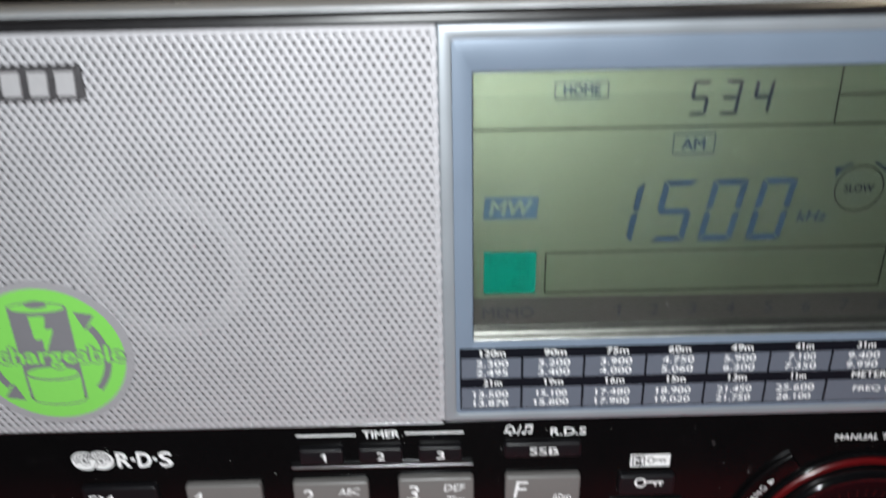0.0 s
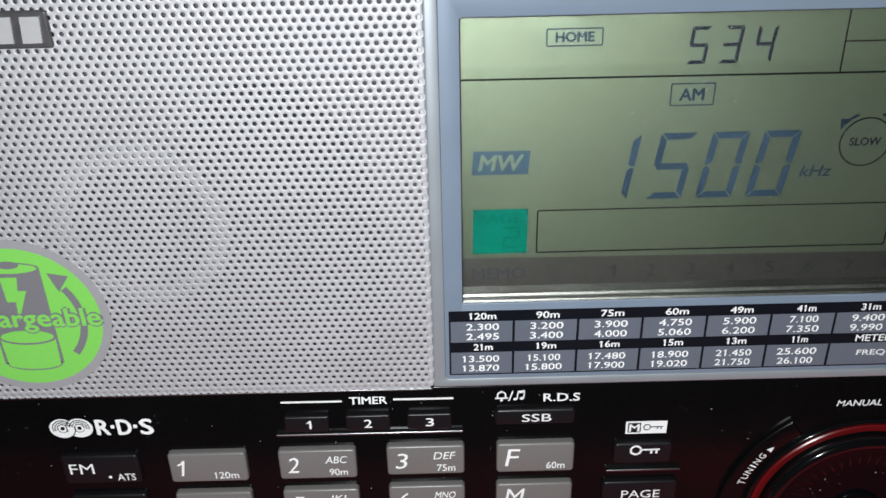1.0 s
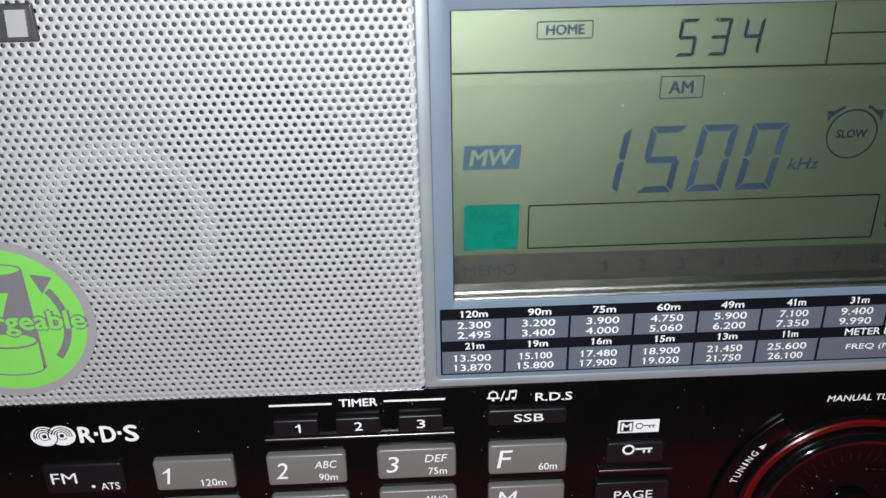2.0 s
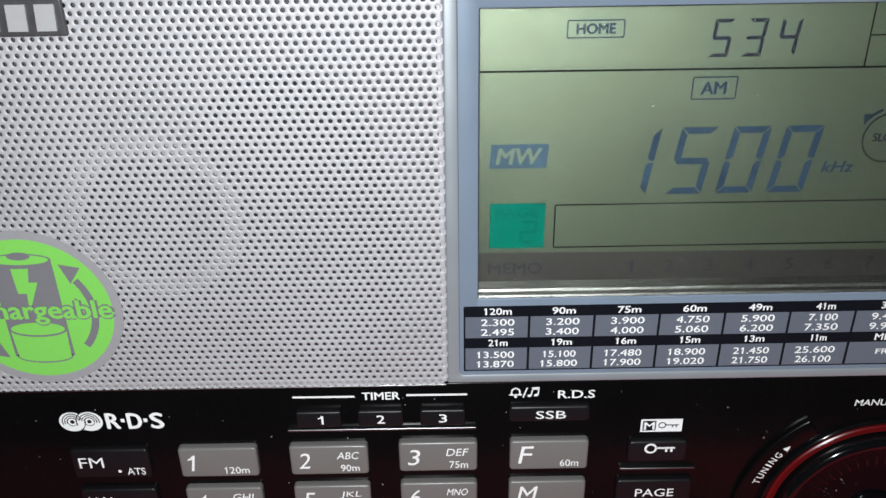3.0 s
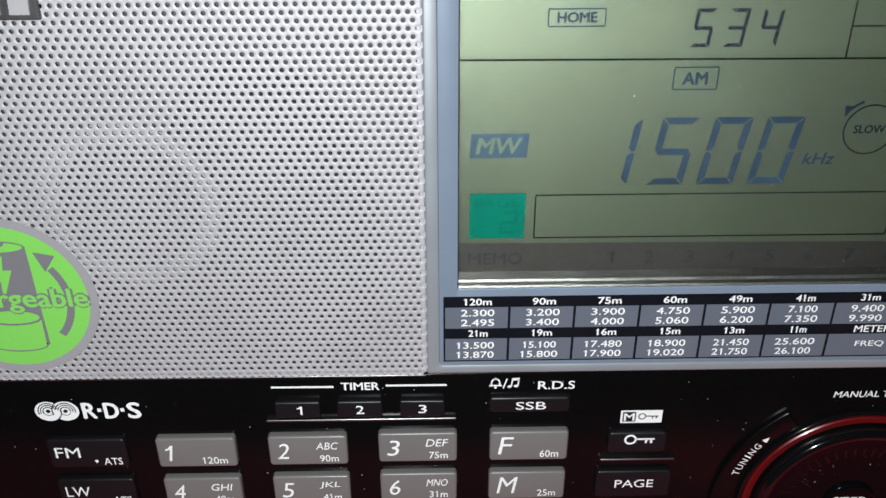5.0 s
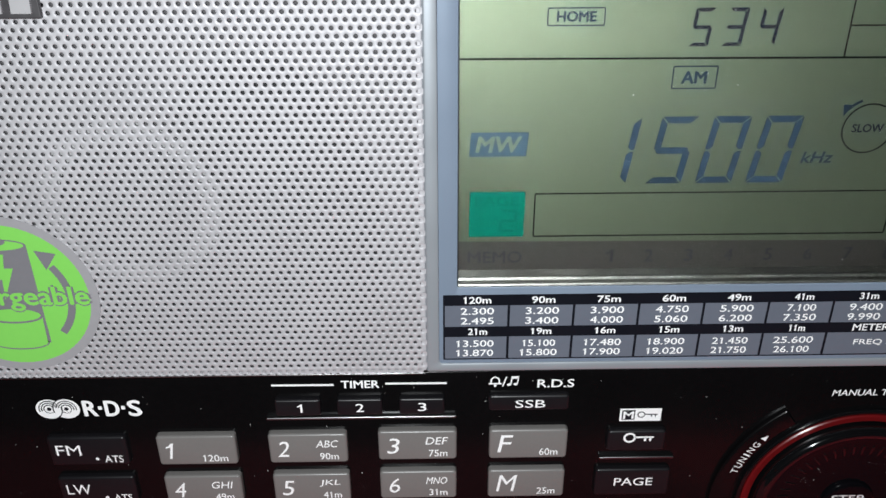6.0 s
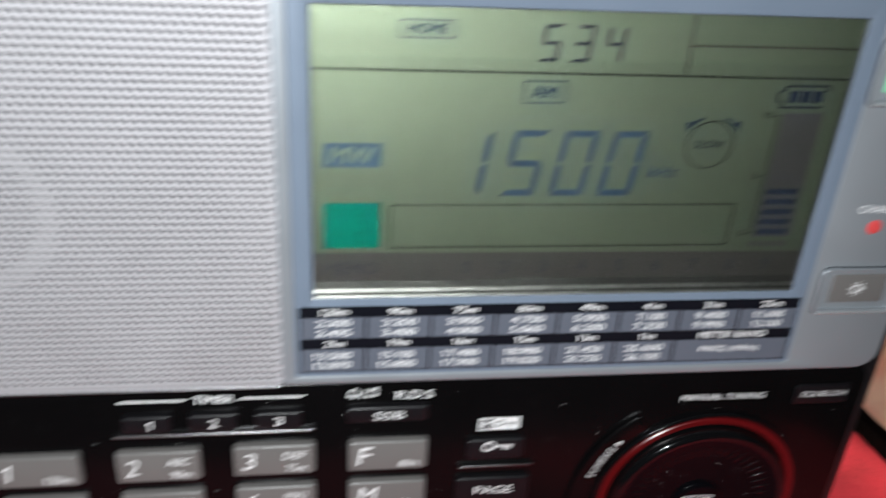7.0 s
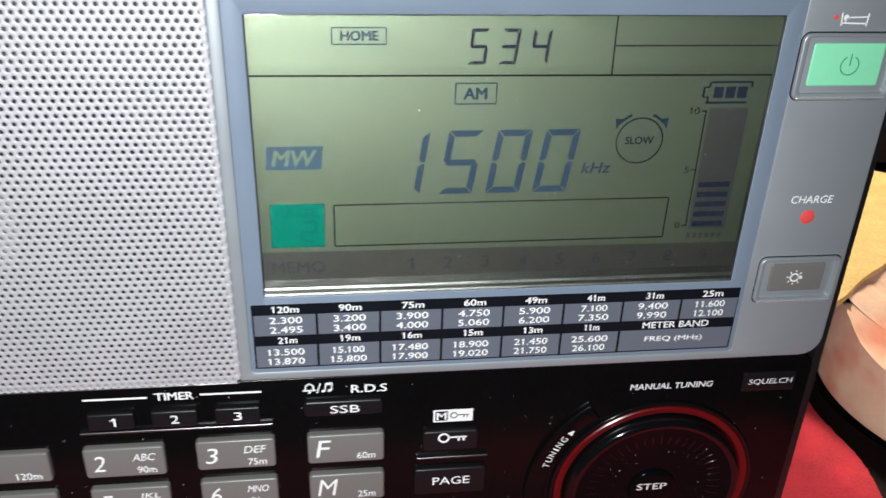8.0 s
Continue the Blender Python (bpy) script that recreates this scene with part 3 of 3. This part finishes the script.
part("cell", thin([[(69.3, 61.0), (91.7, 61.0), (91.7, 65.7), (69.3, 65.7)]], -.03), M_CELL, chart)
lettering("METER BAND", 73.6, 66.1, 13.2, 1.4, -.07, M_WHITE, chart, bold=0.02)
lettering("FREQ (MHz)", 74.4, 62.7, 11.6, 1.5, -.07, M_WHITE, chart, bold=.012)


# ---- keys and controls ----
def key(name, x0, x1, z0, z1, mat, label, front, r=.7, edge=.55):
    return part(name, plate(x0, x1, z0, z1, r, front, .2, edge), mat, radio, label, smooth=40)


GREY = "raised grey plastic key with white print"
DARK = "raised black plastic key with white print"
KY = -1.39
for n_, x0, z0, up, low in (("1", -54.6, 37.5, "", "120m"), ("2", -33.4, 37.6, "ABC", "90m"), ("3", -12.5, 38.0, "DEF", "75m"), ("F", 8.7, 38.0, "", "60m"),
                            ("4", -54.6, 27.5, "GHI", "49m"), ("5", -33.4, 27.6, "JKL", "41m"), ("6", -12.5, 27.9, "MNO", "31m"), ("M", 8.7, 27.9, "", "25m")):
    k = key("grey_key", x0, x0 + 15.0, z0, z0 + 7.1, M_GREY_KEY, GREY, front=-1.35, edge=.5)
    w = {"1": 1.5, "F": 2.3, "M": 3.4}.get(n_, 2.1)
    lettering(n_, x0 + (1.1 if n_ == "1" else 1.6), z0 + 1.7, w, 3.8 if n_ not in "FM" else 4.2, KY, M_WHITE, k, slant=.16)
    lw = .95 * len(low) + .7
    lettering(low, x0 + 13.2 - lw, z0 + .9, lw, 1.65, KY, M_WHITE, k, bold=.006)
    if up:
        lettering(up, x0 + 9.0, z0 + 3.9, 4.0, 1.75, KY, M_WHITE, k, slant=.18, bold=.004)
for s, z0, w in (("FM", 37.5, 4.7), ("LW", 27.5, 4.7)):
    k = key("black_key", -75.3, -60.4, z0, z0 + 7.0, M_BLACK_KEY, DARK, front=-1.1)
    lettering(s, -73.9, z0 + 2.6, w, 2.5, -1.14, M_WHITE, k)
    lettering("ATS", -65.0, z0 + .8, 3.5, 1.7, -1.14, M_WHITE, k, bold=.006)
    part("dot", thin([disc(-66.4, z0 + 1.7, .35, n=12)], -1.12), M_WHITE, k)
k = key("black_key", 8.4, 23.5, 49.5, 53.1, M_BLACK_KEY, DARK, front=-1.1)
lettering("SSB", 13.4, 50.3, 5.6, 1.8, -1.14, M_WHITE, k, bold=.005)
k = key("black_key", 31.4, 42.6, 39.3, 44.3, M_BLACK_KEY, DARK, front=-1.1)
part("key_symbol", thin(arc(35.6, 42.65, 1.0, 0, 360, .42, 20) + [bar(36.6, 42.75, 40.2, 42.75, .4), bar(38.6, 42.7, 38.6, 41.8, .45), bar(39.6, 42.7, 39.6, 41.8, .45)], -1.12), M_WHITE, k)
k = key("black_key", 29.8, 44.6, 27.7, 34.6, M_BLACK_KEY, DARK, front=-1.1)
lettering("PAGE", 33.6, 30.4, 7.6, 2.0, -1.14, M_WHITE, k, bold=.004)
for n_, x0 in (("1", -31.3), ("2", -19.8), ("3", -8.2)):
    k = key("timer_key", x0, x0 + 8.4, 49.1, 52.8, M_BLACK_KEY, "small black timer key with a white number", front=-1.3, r=.4, edge=.4)
    lettering(n_, x0 + (4.0 if n_ == "1" else 3.5), 50.0, 1.05 if n_ == "1" else 1.5, 1.9, -1.34, M_WHITE, k, bold=.01)


def ridge(x0, x1, z, h=.55, out=.9):
    # the rib is glossy black; the chrome colour stands in for its glint
    return part("ridge", plate(x0, x1, z - h / 2, z + h / 2, .25, -out, .2, .22), M_CHROME, radio, "raised black rib, coloured as chrome for its glint", smooth=40)


ridge(-33.3, 2.4, 48.1)
ridge(30.2, 44.8, 37.3)
PY = .09
part("timer_line", thin([bar(-31.8, 55.3, -20.3, 55.25, .42)], PY), M_WHITE, panel)
part("timer_line", thin([bar(-10.7, 55.4, .6, 55.35, .42)], PY), M_WHITE, panel)
lettering("TIMER", -18.9, 54.5, 7.0, 1.65, PY - .03, M_WHITE, panel, bold=.025)
lettering("R.D.S", 17.5, 54.1, 6.8, 1.8, PY - .03, M_WHITE, panel, bold=.02)
part("bell_symbol", thin(arc(9.6, 55.75, .75, 0, 180, .3, 10) + [bar(8.85, 55.8, 8.85, 55.2, .3), bar(10.35, 55.8, 10.35, 55.2, .3), bar(8.4, 55.05, 10.8, 55.05, .3), disc(9.6, 54.6, .28, n=8), disc(9.6, 56.6, .2, n=8)], PY), M_WHITE, panel)
part("slash", thin([bar(11.0, 54.4, 11.7, 56.6, .25)], PY), M_WHITE, panel)
part("note_symbol", thin([bar(12.5, 54.8, 12.7, 56.4, .25), bar(13.7, 54.9, 13.9, 56.5, .25), bar(12.6, 56.4, 14.0, 56.5, .55), disc(12.2, 54.8, .4, .3, 12), disc(13.4, 54.9, .4, .3, 12)], PY), M_WHITE, panel)
part("memory_patch", thin([[(33.5, 45.75), (41.4, 45.75), (41.4, 48.75), (33.5, 48.75)]], PY), M_WHITE, panel)
part("patch_mark", thin([[(33.9, 46.1), (36.4, 46.1), (36.4, 48.4), (33.9, 48.4)]], PY - .03), M_TABLE, panel)
lettering("M", 34.2, 46.4, 1.9, 1.7, PY - .1, M_WHITE, panel, bold=.03)
part("patch_mark", thin(arc(37.6, 47.3, .65, 0, 360, .2, 14) + [bar(38.2, 47.35, 40.7, 47.35, .22), bar(39.6, 47.3, 39.6, 46.8, .25), bar(40.3, 47.3, 40.3, 46.8, .25)], PY - .03), M_TABLE, panel)
lettering("MANUAL TUNING", 73.2, 51.2, 17.2, 1.4, PY - .03, M_WHITE, panel, slant=.1, bold=.012)
k = key("squelch_key", 96.8, 108.0, 49.7, 54.2, M_BLACK_KEY, "flat black key with white print", front=-.4, r=.4, edge=.25)
lettering("SQUELCH", 97.9, 51.3, 9.3, 1.5, -.45, M_WHITE, k, slant=.08)
# data service sign: two interlaced discs with grooves, and letters
sign = part("double_disc_sign", thin([disc(-73.6, 50.45, 2.5, 2.25, 32)], PY), M_WHITE, panel)
part("disc_mark", thin([disc(-70.4, 50.5, 2.5, 2.25, 32)], PY - .03), M_WHITE, panel)
for cx, a0, a1 in ((-73.6, 20, 200), (-70.4, -10, 170)):
    part("groove", thin([disc(cx, 50.5, .42, n=12)] + [q for r in (.95, 1.4, 1.85) for q in arc(cx, 50.5, r, a0, a1, .19, 18)] + arc(cx, 50.5, .95, 180, 340, .12, 12), PY - .07), M_TABLE, panel)
part("groove", thin(arc(-70.4, 50.5, 2.45, 95, 200, .2, 16) + arc(-73.6, 50.5, 2.4, -80, 10, .2, 14), PY - .07), M_TABLE, panel)
lettering("R", -67.2, 48.75, 2.4, 3.5, PY - .03, M_WHITE, panel, bold=.034)
lettering("D", -63.2, 48.7, 2.5, 3.5, PY - .03, M_WHITE, panel, bold=.034)
lettering("S", -58.9, 48.65, 2.3, 3.6, PY - .03, M_WHITE, panel, bold=.034)
part("dot", thin([[(-64.5, 50.2), (-63.8, 50.2), (-63.8, 51.0), (-64.5, 51.0)], [(-60.2, 50.2), (-59.5, 50.2), (-59.5, 51.0), (-60.2, 51.0)]], PY - .03), M_WHITE, panel)

# tuning dial
DX, DZ, DR = 80.9, 25.9, 21.8


def turned(profile, n=96):
    """A turned shape round the dial's axis: (radius, y) from the outside in."""
    return loft([ring_of(DX, DZ, r, y, n) for r, y in profile])


dial = part("tuning_dial", turned([(DR - 4.6, .2), (DR - 4.6, -2.7), (DR - 5.4, -2.5), (DR - 7, -2.1), (DR - 10, -1.7), (8, -1.4), (5.6, -1.3)]), M_DIAL, radio, "glossy black dished tuning dial with fine ribs", smooth=40)
part("rim", loft([ring_of(DX, DZ, r, y, 96) for r, y in ((DR - 2.6, .2), (DR - 2.6, -1.6), (DR - 2.75, -2.25), (DR - 3.15, -2.7), (DR - 3.7, -2.92), (DR - 4.3, -2.88), (DR - 4.8, -2.62))], last=False), M_GLOSS, dial, "polished rounded rim", smooth=60)
part("dial_ring", loft([ring_of(DX, DZ, DR - .45, .2, 96), ring_of(DX, DZ, DR - .45, -.9, 96), ring_of(DX, DZ, DR - .7, -1.1, 96), ring_of(DX, DZ, DR - 1.9, -.9, 96), ring_of(DX, DZ, DR - 2.3, -.2, 96)], last=False), M_RED_RING, radio, "dark red ring round the dial", smooth=40)
part("collar", loft([ring_of(DX, DZ, r, y, 96) for r, y in ((DR + .55, .2), (DR + .5, -.6), (DR + .35, -.85), (DR + .1, -.95), (DR - .15, -.9), (DR - .35, -.75), (DR - .5, -.3))], last=False), M_GLOSS, radio, "polished black collar", smooth=60)
step = part("step_button", turned([(5.2, -1.2), (5.2, -1.6), (5.05, -1.9), (4.6, -2.1), (3.2, -2.1)]), M_DIAL, dial, "round black button with white print", smooth=40)
lettering("STEP", DX - 3.6, DZ + .3, 6.5, 1.7, -2.15, M_WHITE, step)
for kk in range(48):
    a = 2 * math.pi * kk / 48
    c_, s_ = math.cos(a), math.sin(a)
    loops = []
    for q in range(7):
        u = q / 6 * 2 - 1
        r, w = 13.7 + 1.75 * u, .30 * math.sqrt(max(1 - u ** 4, .02))
        base = -1.62 - (r - 11.9) * .10
        loops.append([(DX + r * c_ - w * math.cos(t) * s_, base - 1.15 * w * math.sin(t), DZ + r * s_ + w * math.cos(t) * c_) for t in (math.pi * p / 5 for p in range(6))])
    part("rib", loft(loops, first=True), M_GLOSS, dial, smooth=70)


def arc_piece(r0, r1, a0, a1, front, back, e=.35, n=40):
    """A curved raised piece that follows the dial."""
    def lp(i, y):
        ai = math.degrees(i / r1)
        ts = [radians(a0 + ai + (a1 - a0 - 2 * ai) * k / n) for k in range(n + 1)]
        return [(DX + (r1 - i) * math.cos(t), y, DZ + (r1 - i) * math.sin(t)) for t in ts] + [(DX + (r0 + i) * math.cos(t), y, DZ + (r0 + i) * math.sin(t)) for t in reversed(ts)]
    return loft([lp(0, back)] + [lp(e * (1 - math.cos(t)), front + e * (1 - math.sin(t))) for t in (0, .4, .8, 1.2, math.pi / 2)], first=True)


rest = part("dial_guard", arc_piece(23.5, 27.7, 125, 184, -1.0, .2, .5), M_BLACK, radio, "curved black guard beside the dial", smooth=40)
ANG = [162.2, 158.8, 155.3, 152.4, 149.5, 145.9]
for ch, a in zip("TUNING", ANG):
    lettering(ch, 0, 0, .35 if ch == "I" else 1.15, 1.4, -1.05, M_WHITE, rest,
              turn=(DX + .8 + 25.7 * math.cos(radians(a)), DZ + 25.7 * math.sin(radians(a)), a - 90))
part("arrow", thin([[(DX + .8 + r * math.cos(radians(a)), DZ + r * math.sin(radians(a))) for r, a in ((25.0, 142.2), (26.2, 142.2), (25.5, 139.2))]], -1.03), M_WHITE, rest)

# power key, charge lamp, light key
WELL = "raised silver surround with a sloping inner wall"


def well(x0, x1, z0, z1, i):
    # dark outline: the groove, and the shadow line painted along with it
    part("groove", frame_plate((x0 - .16, x1 + .16, z0 - .22, z1 + .2), (x0 + .3, x1 - .3, z0 + .3, z1 - .3), 1.4, .9, -.27, .3, .02, .02), M_TABLE, radio, "dark groove and painted shadow round the surround")
    part("key_well", frame_plate((x0, x1, z0, z1), i, 1.3, .5, -.95, .3, .28, .4), M_SILVER, radio, WELL, smooth=30)
    # highlight on the silver's lower edge, added as a strip of brighter trim
    part("edge_highlight", plate(x0 + .7, x1 - .7, z0 + .12, z0 + .62, .2, -1.2, -.9, .22), M_TRIM, radio, "brighter strip added for the highlight on the lower edge", smooth=40)
    # floor of the well, its shade put in as a dark colour
    part("well_floor", plate(i[0] - .2, i[1] + .2, i[2] - .2, i[3] + .2, .5, -.12, .3, .05), M_WELL_SHADE, radio, "silver floor round the key, darkened for shade")


well(92.95, 110.5, 111.8, 123.2, (94.1, 109.5, 113.0, 122.5))
k = part("power_key", plate(95.25, 108.2, 114.1, 121.5, .5, -.45, .3, .35), M_GREEN_KEY, radio, "mint green translucent power key", smooth=40)
part("power_symbol", thin(arc(102.3, 117.7, 1.6, 118, 422, .22, 28) + [bar(102.3, 117.7, 102.3, 119.7, .22)], -.45), M_GREEN_INK, k)
well(94.5, 110.7, 71.3, 81.0, (95.5, 109.7, 72.3, 80.3))
k = part("light_key", plate(97.0, 107.9, 73.6, 79.6, .5, -.55, .3, .35), M_GREY_KEY, radio, "grey key with a white lamp symbol", smooth=40)
LX, LZ = 102.0, 76.6
part("lamp_symbol", thin(arc(LX, LZ, .8, 0, 360, .32, 20) + [bar(LX + 1.15 * math.cos(radians(t)), LZ + 1.15 * math.sin(radians(t)), LX + 1.6 * math.cos(radians(t)), LZ + 1.6 * math.sin(radians(t)), .2) for t in range(40, 330, 45)] + [[(LX + .75, LZ - .4), (LX + 1.55, LZ - .3), (LX + 1.55, LZ + .3), (LX + .75, LZ + .4)]], -.55), M_WHITE, k)
lettering("CHARGE", 97.7, 92.1, 8.0, 1.5, -.3, M_WHITE, silver, slant=.1, bold=.008)
part("charge_lamp", loft([ring_of(101.7, 89.3, 1.4, 0, 28), ring_of(101.7, 89.3, 1.4, -.3, 28), ring_of(101.7, 89.3, 1.0, -.45, 28), ring_of(101.7, 89.3, .4, -.5, 28)]), M_LED, radio, "small round red lamp", smooth=50)
part("bed_symbol", thin([bar(99.1, 124.4, 98.9, 126.5, .25), bar(103.5, 124.3, 103.6, 126.4, .25), bar(99.1, 124.8, 103.5, 124.7, .25), bar(100.3, 125.7, 103.5, 125.8, .22), bar(100.3, 125.7, 99.6, 125.0, .22), disc(99.75, 125.7, .48, n=14)], -.27), M_WHITE, silver)
part("sleep_lamp", thin([disc(98.0, 125.7, .42, n=14)], -.27), M_LED, silver)

# clear window over the display
window = part("display_window", plate(2.55, 89.65, 76.05, 125.85, .2, .1, .35, .05), M_WINDOW, radio, "clear plastic window over the display")
window.visible_shadow = False

# dust on the glossy parts
def dust(count, place, parent):
    rng = random.Random(7 + count)
    bm = bmesh.new()
    for _ in range(count):
        x, y, z = place(rng)
        r = rng.choice((.04, .045, .055, .07, .10))
        n = 5
        t0 = rng.random() * 6
        lp = [(x + r * (0.7 + .6 * rng.random()) * math.cos(t0 + 2 * math.pi * q / n), z + r * (0.7 + .6 * rng.random()) * math.sin(t0 + 2 * math.pi * q / n)) for q in range(n)]
        loft([[(u, y, v) for u, v in lp], [((u + x) / 2, y - r * .8, (v + z) / 2) for u, v in lp]], bm=bm)
    return tagged(part("dust", bm, M_DUST, parent, "pale dust grains"), kind="stuff")


def on_dial(rng):
    t, r = rng.random() * 2 * math.pi, 7 + 10 * math.sqrt(rng.random())
    return DX + r * math.cos(t), -1.45 - max(r - 8, 0) * .055, DZ + r * math.sin(t)


dust(260, lambda rng: (rng.uniform(-90, 108), .12, rng.uniform(4, 57)), panel)
dust(50, lambda rng: (rng.uniform(3, 89), .1, 78 + 47 * rng.random()), window)
dust(280, on_dial, dial)

# ---- things round the radio ----
cloth = sheet("red_cloth", -150, 152, -62, 110, -.05, 3.0, M_RED_CLOTH, 1.0, 5.0, 150, 150, fuzz=.35)
tagged(cloth, "red terry cloth spread on the table under the radio", "cloth")


BX, BY, BR, BH = 212.0, 60.0, 52.0, 30.0


def draped(u0, u1, v0, v1, thick, nu=110, nv=80):
    """A cloth laid over the far half of the dish: its near edge runs aslant over the rim, the rest sinks to the table in soft folds."""
    bm = bmesh.new()
    grid = []
    for i in range(nu + 1):
        row = []
        for j in range(nv + 1):
            u, v = u0 + (u1 - u0) * i / nu, v0 + (v1 - v0) * j / nv
            u += 2.0 * noise.noise((v * .04, 1.5, 0)) * i / nu
            v += 1.2 * noise.noise((u * .05, 4.5, 0))
            x, y = 160 + .8 * u - .6 * v, 64 + .6 * u + .8 * v
            off = math.hypot(x - BX, y - BY) - BR
            k = min(max(1 - (off - 14) / 34, 0), 1)
            h = 1.2 + 30.2 * k * k * (3 - 2 * k)
            h += (2.4 * abs(noise.noise((u * .022 + v * .012, v * .02, 2.0))) + .35 * noise.noise((x * .2, y * .2, 8.0))) * (1 - .6 * k)
            row.append(bm.verts.new((x * MM, y * MM, h * MM)))
        grid.append(row)
    for i in range(nu):
        for j in range(nv):
            bm.faces.new((grid[i][j], grid[i + 1][j], grid[i + 1][j + 1], grid[i][j + 1]))
    for v in [q for q in bmesh.ops.extrude_face_region(bm, geom=bm.faces[:])["geom"] if isinstance(q, bmesh.types.BMVert)]:
        v.co.z = max(v.co.z - thick * MM, -.0029)
    return bm


yellow = part("yellow_cloth", draped(-6, 186, 0, 150, 2.0), M_YELLOW, smooth=60)
tagged(yellow, "yellow textured cloth draped over a glass dish", "cloth")



def turned_up(profile, n=192):
    return [[(BX + r * math.cos(2 * math.pi * k / n), BY + r * math.sin(2 * math.pi * k / n), z) for k in range(n)] for r, z in profile]


dish = tagged(new("glass_dish"), "shallow round clear glass dish with pink tissue in it", "dish")
dish.location = (BX * MM, BY * MM, -.003)
WALL = [(BR - 1.0 + .12 * math.sin(q * .8) - .9 * math.exp(-((q - 9) / 1.6) ** 2), -1 + q * (BH - 3) / 48) for q in range(47)]
part("bowl", loft(turned_up([(0.5, -3), (BR - 1.5, -3), (BR - .6, -2.5), (BR - .4, -1.8)] + WALL + [(BR - .6, BH - 2.6), (BR + .1, BH - 1.8), (BR + .2, BH - .7), (BR - .6, BH), (BR - 2.2, BH), (BR - 2.8, BH - 1),
                             (BR - 3.2, 12), (BR - 3.6, 0), (BR - 4.0, -2.7), (0.5, -2.75)]), first=True), M_GLASS, dish, "clear glass with fine rings", smooth=50).visible_shadow = False


def crumpled(height, wave, seed):
    """A crumpled sheet that fills the dish and rises towards a slanting line."""
    bm = bmesh.new()
    n, m = 84, 30
    rows_ = []
    for i in range(m + 1):
        r = (BR - 4.2) * (i + .3) / (m + .3)
        rows_.append([])
        for k in range(n):
            a = 2 * math.pi * k / n
            x, y = BX + r * math.cos(a), BY + r * math.sin(a)
            z = height + wave * abs(noise.noise((x * .05, y * .05, seed))) + wave * .4 * noise.noise((x * .16, y * .16, seed + 4)) + .5 * noise.noise((x * .5, y * .5, seed))
            off = (-.6 * (x - 160) + .8 * (y - 64)) + 2 * noise.noise((x * .07, y * .07, 9))
            z += 8.0 * min(max(off / 26 + 1, 0), 1) ** 2
            rows_[-1].append((x, y, min(max(z - 1.5 * (i / m) ** 6, 2.2), 28.6)))
    loft(rows_, first=True, last=False, bm=bm)
    loft([rows_[-1], [(x, y, -2.6) for x, y, z in rows_[-1]]], bm=bm)
    bmesh.ops.remove_doubles(bm, verts=bm.verts, dist=1e-7)
    return bm


tagged(part("tissue", crumpled(18.0, 4.0, 1.0), M_TISSUE, smooth=60), "crumpled pale pink tissue inside the glass dish", "tissue")
dark = sheet("dark_cloth", 120, 520, 240, 420, 40, 42.9, M_DARK_CLOTH, 14.0, 8.0, 60, 40, fuzz=.3)
tagged(dark, "dark brown folded cloth heaped on the table", "cloth")
